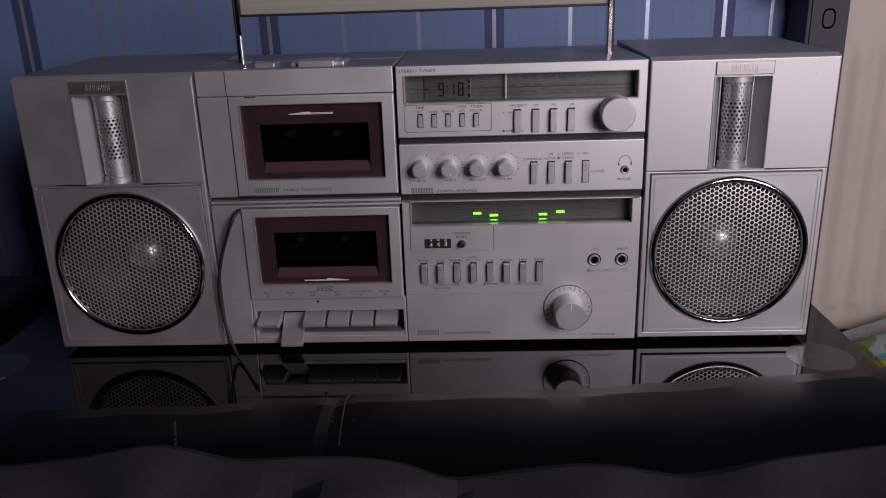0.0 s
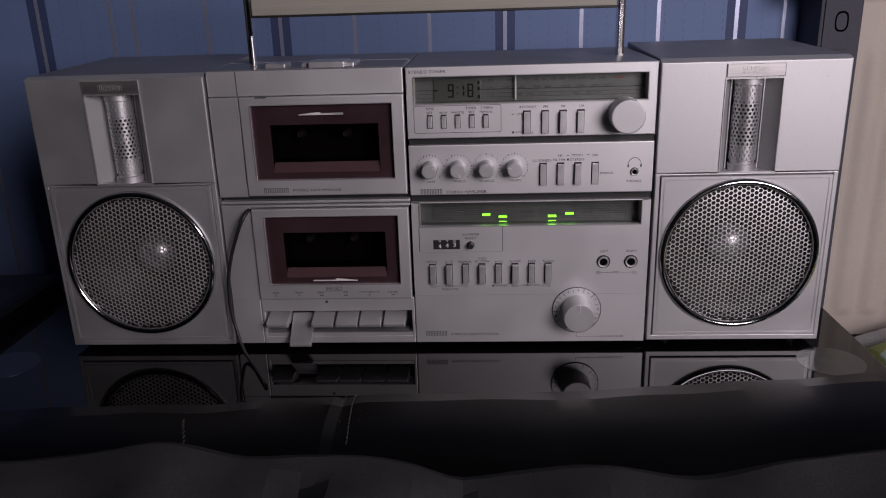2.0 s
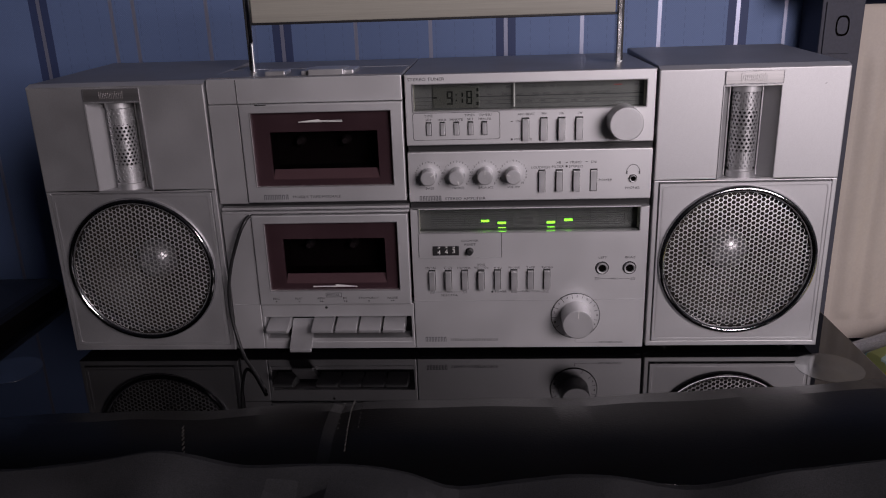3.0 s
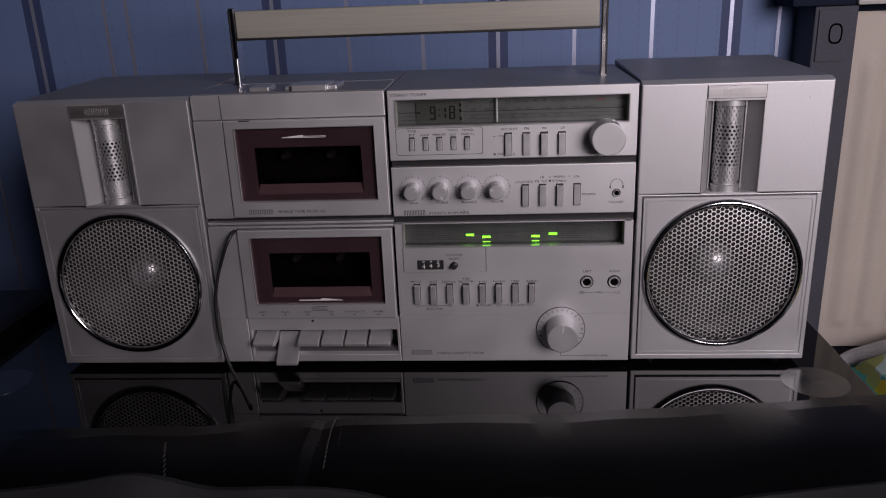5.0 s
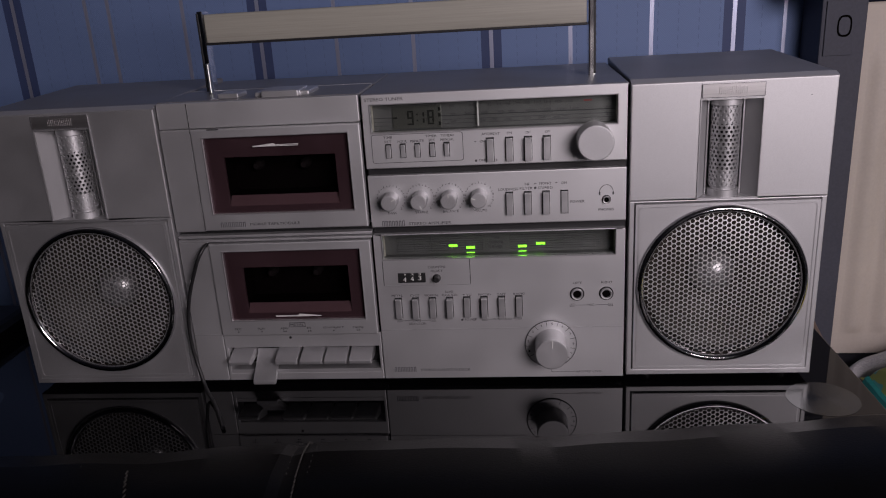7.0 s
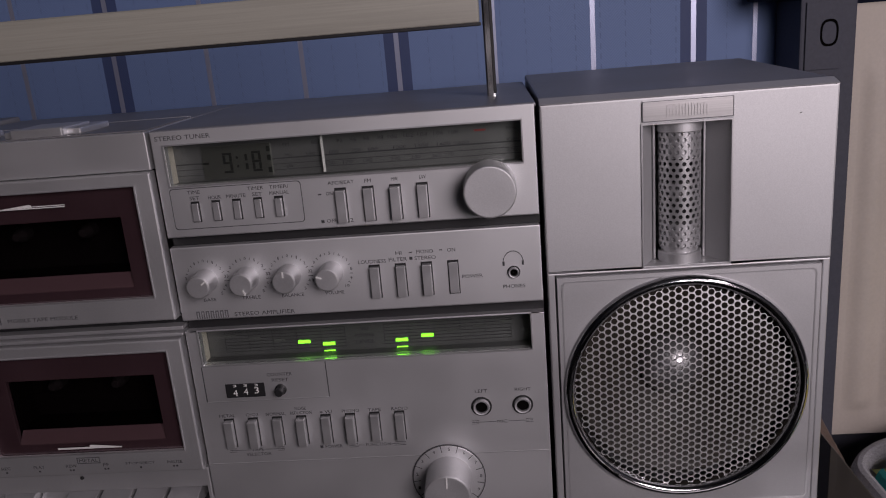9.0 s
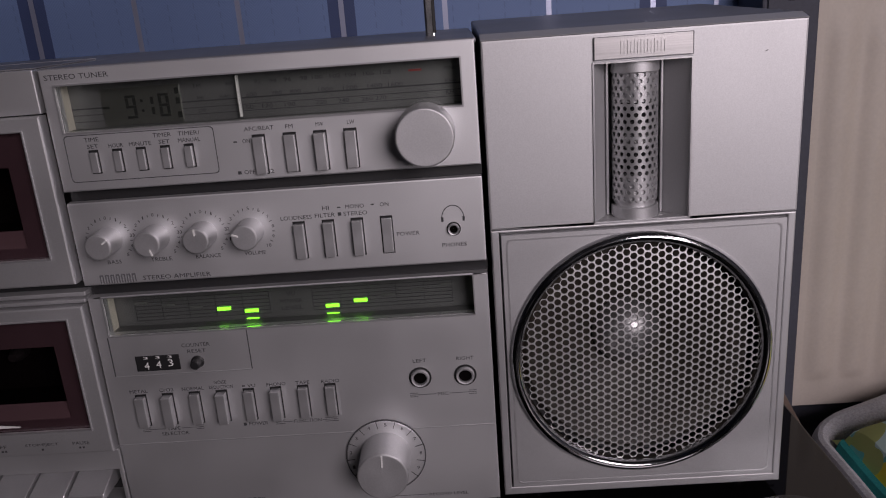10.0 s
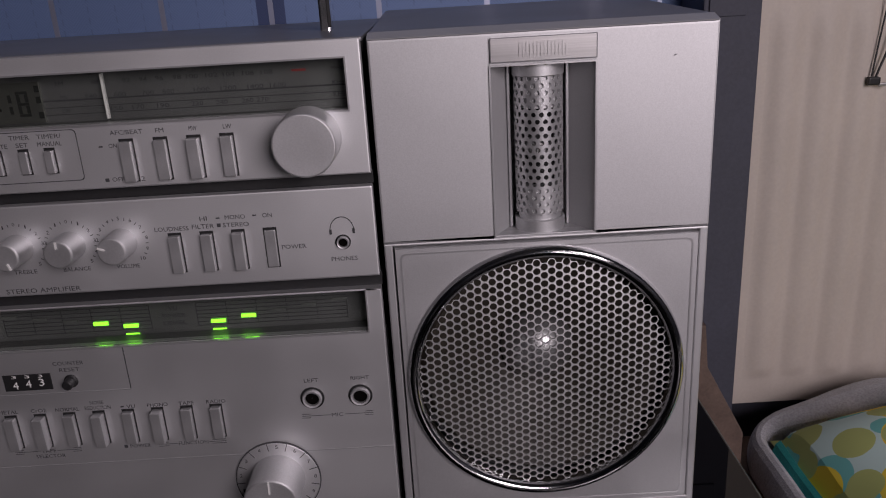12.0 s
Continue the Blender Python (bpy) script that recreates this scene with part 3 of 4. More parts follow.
def blanket():
    bm = bmesh.new()
    nx, ny = 150, 90
    bx = [-1.1, -0.42, -0.252, -0.2, -0.156, -0.113, -0.074, -0.041, -0.01, 0.009, 0.041, 0.072, 0.103, 0.15, 0.165, 0.195, 0.244, 0.32, 1.1]
    bz = [0.06, 0.066, 0.074, 0.081, 0.089, 0.076, 0.078, 0.08, 0.075, 0.062, 0.066, 0.069, 0.069, 0.064, 0.068, 0.078, 0.086, 0.09, 0.08]
    grid = []
    for j in range(ny + 1):
        d = -0.06 + 0.75 * j / ny
        row = []
        for i in range(nx + 1):
            x = -0.9 + 1.36 * i / nx
            ridge = sum(float(np.interp(x + k * 0.006, bx, bz)) * w for k, w in ((-2, 0.14), (-1, 0.22), (0, 0.28), (1, 0.22), (2, 0.14))) + 0.001
            y = -0.31 - d + 0.012 * noise.noise((x * 7, d * 4, 3))
            fold = 0.012 * noise.noise((x * 6, d * 9, 1)) + 0.009 * noise.noise((x * 15, d * 17, 4)) + 0.0018 * noise.noise((x * 60, d * 60, 7))
            if d < 0:
                z = ridge - (abs(d) / 0.06) ** 1.6 * (ridge - 0.004) + fold * 0.3 * (1 + d / 0.06)
            else:
                z = ridge - 0.1 * d + fold * min(1.0, 0.3 + d / 0.05) - min(1.0, d / 0.02) * sum(a * math.exp(-((x + 0.3 * d - c) / w) ** 2) for c, w, a in ((-0.07, 0.013, 0.012), (0.015, 0.01, 0.014), (0.13, 0.02, 0.01), (-0.19, 0.03, 0.008), (0.21, 0.03, 0.01)))
            row.append(bm.verts.new((x, y, z)))
        grid.append(row)
    for a, b in zip(grid, grid[1:]):
        for i in range(nx):
            bm.faces.new((a[i], a[i + 1], b[i + 1], b[i]))
    ob = part("blanket", bm, fleece)
    sol = ob.modifiers.new("thickness", "SOLIDIFY")
    sol.thickness, sol.offset = 0.006, -1
    tagged(ob, "rumpled dark grey fleece blanket lying on the sofa seat", "blanket")


blanket()


# ---------- loudspeakers ----------
BOT, TOP = 0.006, 0.268


def woofer_grille_mesh():
    """Perforated disc, slightly domed, about the origin."""
    pitch, hole, rad = 0.0043, 0.0019, 0.0655
    cells = []
    n = int(rad / pitch) + 2
    for c in range(-2 * n, 2 * n + 1):
        for r in range(-2 * n, 2 * n + 1):
            u, v = c * pitch * math.cos(math.pi / 6), (r + 0.5 * (c % 2)) * pitch
            if math.hypot(u, v) < rad - 0.0012:
                cells.append((u, v))

    def place(u, v, d):
        return (u, d - 0.0035 * (1 - (u * u + v * v) / rad ** 2), v)
    return mesh_from("grille", *perforated(cells, pitch, hole, 0.0009, place), grille_metal)


def tweeter_sleeve_mesh():
    """Perforated sleeve round the z axis, 0.067 high."""
    rad, cols, rows = 0.0118, 19, 20
    pitch = 2 * math.pi * rad / cols
    step = pitch * math.cos(math.pi / 6)
    cells = [(r * step, (c + 0.5 * (r % 2)) * pitch) for c in range(cols) for r in range(rows)]

    def place(u, v, d):
        a = v / rad - math.pi / 2
        return ((rad - d) * math.cos(a), (rad - d) * math.sin(a), u)
    return mesh_from("sleeve", *perforated(cells, pitch, pitch * 0.31, 0.0007, place), sleeve_metal), (rows - 1) * step


GRILLE = woofer_grille_mesh()
SLEEVE, SLEEVE_H = tweeter_sleeve_mesh()


def loudspeaker(x0, x1, cx, cz, slot, tube_x, depth, yf, lift, label):
    """x0..x1: the box; cx, cz: the middle of the woofer; slot: x0, x1 of the tweeter's recess; yf: the front; lift: how much taller than usual."""
    s = thing("loudspeaker", ((x0 + x1) / 2, depth / 2, BOT), label, "loudspeaker", "pair of loudspeakers")
    split, top = 0.169, TOP + lift
    sx0, sx1, sz0, sz1 = slot[0], slot[1], split + 0.0005, 0.2505 + 0.6 * lift
    # hollow cabinet: an open-fronted shell
    body = box(x0, x1, yf + 0.0088, depth, BOT, top, 0.0015)
    for v in body.verts:
        if v.co.z > top - 0.003:
            v.co.z += 0.004 * (v.co.y - yf - 0.0088) / depth
    body.faces.ensure_lookup_table()
    front = max((f for f in body.faces if f.normal.y < -0.9), key=lambda f: f.calc_area())
    bmesh.ops.delete(body, geom=[front], context="FACES")
    part("cabinet", body, top_grey, s, "grey plastic cabinet")
    edge = bmesh.new()
    ends = [[edge.verts.new((x, y, z)) for y, z in ((yf, top - 0.0029), (yf + 0.0004, top - 0.0025), (yf + 0.008, top - 0.0002), (yf + 0.0087, top), (yf + 0.0087, top - 0.0029))] for x in (x0, x1)]
    edge.faces.new(ends[0]), edge.faces.new(ends[1])
    for i in range(5):
        edge.faces.new((ends[0][i], ends[0][(i + 1) % 5], ends[1][(i + 1) % 5], ends[1][i]))
    part("top_edge", edge, silver_matte, s, smooth=False)
    part("upper_panel", plate_with_hole((x0, x1, split, top - 0.003), (sx0, sx1, sz0, sz1), yf, yf + 0.0087, 0.001), silver, s)
    part("front_frame", plate_with_hole((x0, x1, BOT, split - 0.0002), (x0 + 0.0044, x1 - 0.0044, BOT + 0.0054, split - 0.0018), yf + 0.0002, yf + 0.0087, 0.0008), silver, s)
    # the recess narrows inwards to a niche just wider than the tweeter
    recess = bmesh.new()
    rings = []
    for xa, xb, y in ((sx0 - 0.0003, sx1 + 0.0003, yf + 0.0006), (tube_x - 0.0152, tube_x + 0.0152, yf + 0.0165), (tube_x - 0.0144, tube_x + 0.0144, yf + 0.0165), (tube_x - 0.0144, tube_x + 0.0144, yf + 0.032)):
        rings.append([recess.verts.new(p) for p in ((xa, y, sz0 - 0.0003), (xb, y, sz0 - 0.0003), (xb, y, sz1 + 0.0003), (xa, y, sz1 + 0.0003))])
    for a, b in zip(rings, rings[1:]):
        for i in range(4):
            recess.faces.new((a[i], a[(i + 1) % 4], b[(i + 1) % 4], b[i]))
    recess.faces.new(rings[-1])
    part("recess", recess, silver_matte, s, smooth=False)
    lip = plate_with_hole((sx0 - 0.0008, sx1 + 0.0008, sz0, sz1 + 0.0008), (sx0, sx1, sz0 + 0.0002, sz1), yf - 0.0009, yf)
    part("recess_lip", lip, silver_trim, s, smooth=False)
    part("badge", box(slot[0], slot[1] + 0.0006, yf - 0.0012, yf + 0.001, 0.2522 + 0.7 * lift, 0.2632 + 0.7 * lift, 0.0004), brushed, s, "brushed aluminium name plate")
    bars_logo(s, (slot[0] + slot[1]) / 2 - 0.011, (slot[0] + slot[1]) / 2 + 0.012, 0.2545 + 0.7 * lift, 0.2608 + 0.7 * lift, yf - 0.0014, brushed)
    part("badge_frame", outline(rounded_rect(slot[0] + 0.0001, slot[1] + 0.0005, 0.2523 + 0.7 * lift, 0.2631 + 0.7 * lift, 0.0004, 2), 0.00018, yf - 0.00135, yf - 0.001), mark_grey, s, smooth=False)
    if x0 > 0:
        part("paint_chip", slab([(0.3226, 0.2516), (0.3236, 0.2518), (0.3242, 0.2525), (0.3234, 0.2523), (0.3228, 0.2521)], yf - 0.0002, yf + 0.0002), mark_grey, s, "small dark paint chip", smooth=False)
    # tweeter
    ty = yf + 0.0145
    tw = part("tweeter", lathe([(0.0001, sz0), (0.0124, sz0), (0.0124, sz0 + 0.0055), (0.0119, sz0 + 0.006), (0.0001, sz0 + 0.006)], 40, (tube_x, ty, 0), "z"), knob_metal, s)
    part("cap", lathe([(0.0001, sz1 - 0.006), (0.0119, sz1 - 0.006), (0.0124, sz1 - 0.0055), (0.0124, sz1), (0.0001, sz1)], 40, (tube_x, ty, 0), "z"), knob_metal, tw)
    part("sleeve", SLEEVE, None, tw, at=(tube_x, ty, (sz0 + sz1) / 2 - SLEEVE_H / 2 + 0.002))
    mid = (sz0 + sz1) / 2
    part("core", lathe([(0.0001, sz0 + 0.006), (0.0105, sz0 + 0.006), (0.0105, mid - 0.018), (0.0001, mid - 0.018)], 32, (tube_x, ty, 0), "z"), knob_metal, tw)
    part("core", lathe([(0.0001, mid + 0.02), (0.0105, mid + 0.02), (0.0105, sz1 - 0.006), (0.0001, sz1 - 0.006)], 32, (tube_x, ty, 0), "z"), knob_metal, tw)
    # added black cylinder: shade inside the sleeve, hides its lit far side
    part("dark_core", lathe([(0.0001, mid - 0.0179), (0.0078, mid - 0.0179), (0.0078, mid + 0.0199), (0.0001, mid + 0.0199)], 24, (tube_x, ty + 0.0025, 0), "z"), dark_gap, tw, "added black cylinder that darkens the sleeve's inside")
    part("dome", capped([(0.0075, 0.004), (0.007, 0.0), (0.005, -0.003), (0.002, -0.0045)], 24, (tube_x, ty - 0.0055, mid)), cap_mat, tw, "shiny tweeter dome")
    for side in (-1, 1):
        part("guide_rod", box(tube_x + side * 0.0142 - 0.0007, tube_x + side * 0.0142 + 0.0007, yf + 0.0148, yf + 0.0164, sz0, sz1, 0.0003, 1), silver_trim, tw)
    # lower panel with the woofer's opening
    px0, px1, pz0, pz1 = x0 + 0.0048, x1 - 0.0048, BOT + 0.0058, split - 0.0022
    pts = rounded_rect(px0, px1, pz0, pz1, 0.003, 4)
    rad = 0.0695
    n = 96
    bm = bmesh.new()

    def edge_point(a):
        ca, sa = math.cos(a), math.sin(a)
        t = min(((px1 if ca > 0 else px0) - cx) / ca if abs(ca) > 1e-6 else 9, ((pz1 if sa > 0 else pz0) - cz) / sa if abs(sa) > 1e-6 else 9)
        return cx + ca * t, cz + sa * t
    angles = sorted([2 * math.pi * i / n for i in range(n)] + [math.atan2(z - cz, x - cx) % (2 * math.pi) for x in (px0, px1) for z in (pz0, pz1)])
    rings = [[], [], [], []]
    for a in angles:
        ex, ez = edge_point(a)
        qx, qz = cx + rad * math.cos(a), cz + rad * math.sin(a)
        for k, (x, y, z) in enumerate(((ex, yf + 0.003, ez), (ex + (cx - ex) * 0.008, yf - 0.0016, ez + (cz - ez) * 0.008), (qx, yf - 0.0016, qz), (qx, yf + 0.004, qz))):
            rings[k].append(bm.verts.new((x, y, z)))
    m = len(angles)
    for a, b in zip(rings, rings[1:]):
        for i in range(m):
            j = (i + 1) % m
            bm.faces.new((a[i], a[j], b[j], b[i]))
    part("lower_panel", bm, silver, s)
    part("panel_groove", outline(rounded_rect(px0 + 0.0032, px1 - 0.0032, pz0 + 0.0032, pz1 - 0.0032, 0.003, 4), 0.0004, yf - 0.0018, yf - 0.001), silver_trim, s, smooth=False)
    wf = part("woofer", lathe([(0.0655, yf + 0.0125), (0.0675, yf + 0.012), (0.0675, yf + 0.016), (0.0655, yf + 0.018)], 64, (cx, 0, cz)), dark_gap, s)
    part("chrome_ring", lathe([(0.0655, yf + 0.002), (0.0655, yf - 0.0012)] + [(0.0688 - 0.0033 * math.cos(radians(a)), yf - 0.0012 - 0.0044 * math.sin(radians(a))) for a in range(10, 180, 12)] + [(0.0721, yf - 0.0012), (0.0695, yf - 0.0012)], 96, (cx, 0, cz)),
         chrome, wf, "polished chrome ring")
    part("grille", GRILLE, None, wf, "perforated metal grille", at=(cx, yf - 0.0012, cz))
    cone = [(0.0655, yf + 0.0115), (0.062, yf + 0.0085), (0.057, yf + 0.0105), (0.054, yf + 0.0115), (0.021, yf + 0.036), (0.019, yf + 0.037)]
    part("cone", lathe(cone, 64, (cx, 0, cz)), cone_mat, wf, "brown paper cone")
    dome = [(0.0001, yf + 0.0185)] + [(0.0205 * math.sin(radians(a)), yf + 0.036 - 0.0175 * math.cos(radians(a))) for a in range(8, 90, 9)]
    part("dust_cap", lathe(dome, 48, (cx, 0, cz)), cap_mat, wf, "shiny domed dust cap")
    for fx in (x0 + 0.02, x1 - 0.02):
        for fy in (0.02, depth - 0.02):
            part("foot", lathe([(0.0001, 0.0), (0.007, 0.0), (0.008, BOT), (0.0001, BOT)], 20, (fx, fy, 0), "z"), rubber, s)
    return s


loudspeaker(0.183, 0.3432, 0.2617, 0.0925, (0.2385, 0.2867), 0.262, 0.172, 0.002, 0.0012,
            "silver plastic loudspeaker with a round perforated grille, by the radiator")
loudspeaker(-0.380, -0.2172, -0.298, 0.0912, (-0.3275, -0.2765), -0.3025, 0.172, -0.002, 0.0,
            "silver plastic loudspeaker with a round perforated grille, beside the tape decks")


# ---------- the stereo unit ----------
unit = thing("stereo_unit", (-0.02, 0.1, BOT), "silver portable stereo unit with tuner, amplifier, cassette deck and handle", "stereo")
UX0, UX1 = -0.2155, 0.181
body = bmesh.new()
box(UX0, UX1, 0.045, 0.168, BOT, 0.2655, 0.002, bm=body)
box(-0.0385, UX1, 0.0145, 0.05, 0.2605, 0.2678, 0.001, bm=body)
box(-0.0375, UX1 - 0.0005, 0.012, 0.05, BOT, 0.1215, 0.001, bm=body)
box(-0.0375, UX1 - 0.0005, 0.006, 0.05, 0.1465, 0.1535, bm=body)
box(-0.0375, UX1 - 0.0005, 0.006, 0.05, 0.1995, 0.2055, bm=body)
part("housing", body, dark_gap, unit, "black housing behind the panels")
part("top_cover", box(-0.0385, UX1, 0.0005, 0.1685, 0.2659, 0.2685, 0.0012), top_grey, unit, "grey plastic top cover")
part("top_cover", box(UX0, -0.0395, 0.075, 0.1685, 0.2659, 0.2685, 0.0012), top_grey, unit, "grey plastic top cover")
for fx in (-0.18, 0.15):
    for fy in (0.03, 0.14):
        part("foot", lathe([(0.0001, 0.0), (0.007, 0.0), (0.008, BOT + 0.001), (0.0001, BOT + 0.001)], 20, (fx, fy, 0), "z"), rubber, unit)


def knob(name, x, z, r, length, parent, angle, label=""):
    prof = [(r * 1.03, 0.0), (r * 1.03, -length * 0.06), (r * 1.01, -length * 0.1), (r, -length + 0.0006), (r - 0.0005, -length + 0.0001), (r - 0.0009, -length), (r * 0.5, -length)]
    k = part(name, capped(prof, 48, (x, 0, z)), knob_metal, parent, label)
    if angle is not None:
        a = radians(angle)
        bm = box(-0.0004, 0.0004, -length - 0.0006, -length + 0.001, r * 0.45, r * 0.95)
        bmesh.ops.transform(bm, matrix=Matrix.Translation((x, 0, z)) @ Matrix.Rotation(a, 4, "Y"), verts=bm.verts[:])
        part("pointer", bm, white_ink, k, smooth=False)
    return k


def push_button(mesh, x, z, parent, out=0.0):
    return part("push_button", mesh, None, parent, at=(x, -out, z))


def button_mesh(w, h, out):
    return mesh_of("push_button", box(-w / 2, w / 2, -out, 0.004, -h / 2, h / 2, 0.0003), silver_key)


def socket_mesh(w, h):
    """Dark surround in which a push button sits."""
    return mesh_of("button_slot", box(-w / 2 - 0.0006, w / 2 + 0.0006, -0.0003, 0.003, -h / 2 - 0.0006, h / 2 + 0.0012), dark_gap, False)


def button_row(parent, xs, z, w, h, outs):
    for x, out in zip(xs, outs):
        part("button_slot", socket_mesh(w, h), None, parent, at=(x, 0, z))
        push_button(button_mesh(w, h, out), x, z, parent)


# tuner
TUN = part("tuner_panel", plate_with_hole((-0.038, 0.18, 0.2055, 0.268), (-0.031, 0.1722, 0.2362, 0.2595), 0.0, 0.006, 0.0008), panel_silver, unit)
part("window_rim", plate_with_hole((-0.0318, 0.173, 0.2354, 0.2603), (-0.031, 0.1722, 0.2362, 0.2595), -0.0007, 0.0005), silver_trim, TUN, smooth=False)
SC = part("scale", box(-0.0325, 0.1735, 0.0095, 0.0115, 0.2345, 0.2605), scale_plate, unit, "grey printed tuning scale", smooth=False)
well = bmesh.new()
box(-0.0315, -0.031, 0.0061, 0.0134, 0.2362, 0.2595, bm=well)
box(0.1722, 0.1727, 0.0061, 0.0134, 0.2362, 0.2595, bm=well)
part("scale_well", well, well_sheen, unit, "side walls of the scale window, bright reflection painted pale", smooth=False)
for z0, z1 in ((0.2352, 0.2361), (0.2596, 0.2604)):
    part("well_ledge", box(-0.0315, 0.1727, 0.0061, 0.0134, z0, z1), scale_plate, unit, smooth=False)
pane = part("scale_window", box(-0.0309, 0.1721, 0.0012, 0.002, 0.2363, 0.2594), clear, unit, "clear acrylic window", smooth=False)
pane.visible_shadow = False
for z in (0.2475, 0.2445):
    part("scale_line", box(-0.0305, 0.1717, 0.0091, 0.0096, z, z + (0.0007 if z > 0.245 else 0.0003)), ink, SC, smooth=False)
part("scale_line", box(-0.0305, 0.1717, 0.0091, 0.0096, 0.2412, 0.2415), ink, SC, smooth=False)
part("lcd", box(-0.0135, 0.0272, 0.0082, 0.0096, 0.2385, 0.2572, 0.0003), lcd_mat, SC, "grey liquid crystal display")


def seven_segment(parent, x, z, w, h, on):
    t = 0.0014
    bars = {"a": (x, x + w, z + h - t, z + h), "d": (x, x + w, z, z + t), "g": (x, x + w, z + h / 2 - t / 2, z + h / 2 + t / 2),
            "f": (x, x + t, z + h / 2 + t / 2, z + h - t), "e": (x, x + t, z + t, z + h / 2 - t / 2), "b": (x + w - t, x + w, z + h / 2 + t / 2, z + h - t), "c": (x + w - t, x + w, z + t, z + h / 2 - t / 2)}
    bm = bmesh.new()
    for k in on:
        a = bars[k]
        box(a[0], a[1], 0.0077, 0.0081, a[2] + 0.0001, a[3] - 0.0001, bm=bm)
    return part("digit", bm, lcd_dark, parent, smooth=False)


seven_segment(SC, -0.0012, 0.2415, 0.0052, 0.0118, "abcdfg")
seven_segment(SC, 0.0086, 0.2415, 0.0045, 0.0118, "bc")
seven_segment(SC, 0.0158, 0.2415, 0.0052, 0.0118, "abcdefg")
for z in (0.2445, 0.2495):
    part("digit", box(0.0066, 0.0077, 0.0077, 0.0081, z, z + 0.0013), lcd_dark, SC, smooth=False)
part("digit", box(-0.0132, -0.0098, 0.0077, 0.0081, 0.2472, 0.2484), lcd_dark, SC, smooth=False)
for z in (0.2405, 0.2475, 0.2525):
    part("digit", box(0.0247, 0.0267, 0.0077, 0.0081, z, z + 0.003), lcd_dark, SC, smooth=False)
for s, x, z in (("FM", 0.036, 0.2555), ("88", 0.0525, 0.2555), ("92", 0.067, 0.2555), ("94", 0.0748, 0.2555), ("96", 0.0823, 0.2555), ("98", 0.0905, 0.2555), ("100", 0.0975, 0.2555),
                ("102", 0.1065, 0.2555), ("104", 0.1145, 0.2555), ("106", 0.1235, 0.2555), ("108", 0.132, 0.2555), ("MHz", 0.1645, 0.2555),
                ("MW", 0.037, 0.2492), ("540", 0.0495, 0.2492), ("600", 0.063, 0.2492), ("700", 0.076, 0.2492), ("800", 0.0855, 0.2492), ("1000", 0.101, 0.2492), ("1200", 0.1135, 0.2492),
                ("1400", 0.126, 0.2492), ("1600", 0.1365, 0.2492), ("KHz", 0.1645, 0.249),
                ("LW", 0.037, 0.243), ("150", 0.0605, 0.243), ("170", 0.0705, 0.243), ("190", 0.082, 0.243), ("220", 0.098, 0.243), ("240", 0.1095, 0.243), ("260", 0.1215, 0.243),
                ("270", 0.1285, 0.243), ("KHz", 0.1645, 0.2435)):
    lettering(SC, s, x, z, len(s) * 0.00185, 0.0021, 0.0094)
part("scale_mark", box(0.1435, 0.15, 0.0091, 0.0095, 0.255, 0.256), red_ink, SC, smooth=False)
part("needle", box(0.0571, 0.0583, 0.0045, 0.006, 0.239, 0.2594), white_ink, SC, "pale tuning needle", smooth=False)
lettering(TUN, "STEREO TUNER", -0.0352, 0.264, 0.0325, 0.0026, align="l")
groove_pts = rounded_rect(-0.0318, 0.0452, 0.2105, 0.2345, 0.002, 3)
part("group_line", outline(groove_pts, 0.00018, -0.0002, 0.0002), ink, TUN, smooth=False)
time_x = [-0.0178, -0.0055, 0.0068, 0.0193, 0.0316]
button_row(TUN, time_x, 0.2202, 0.0038, 0.0105, (0.002, 0.002, 0.002, 0.002, 0.003))
for s, x, z in (("TIME", -0.0178, 0.232), ("SET", -0.0178, 0.2285), ("HOUR", -0.0058, 0.2283), ("MINUTE", 0.0068, 0.2283), ("TIMER", 0.0187, 0.232), ("SET", 0.0193, 0.2285),
                ("TIMER/", 0.0325, 0.232), ("MANUAL", 0.0322, 0.2285), ("AFC/BEAT", 0.0685, 0.2318), ("FM", 0.084, 0.2318), ("MW", 0.0995, 0.2318), ("LW", 0.1155, 0.2318),
                ("ON", 0.0612, 0.2258), ("OFF", 0.0608, 0.2098), ("2", 0.0725, 0.2095)):
    lettering(TUN, s, x, z, len(s) * 0.0019, 0.0021)
part("mark", box(0.0547, 0.0565, -0.0002, 0.0003, 0.2253, 0.226), ink, TUN, smooth=False)
part("mark", box(0.0547, 0.0565, -0.0002, 0.0003, 0.2088, 0.2105), ink, TUN, smooth=False)
button_row(TUN, [0.0678, 0.0837, 0.0993, 0.1147], 0.2182, 0.0055, 0.0188, (0.0035, 0.003, 0.005, 0.0035))
knob("tuning_knob", 0.153, 0.224, 0.0145, 0.019, unit, None, "large turned aluminium tuning knob")

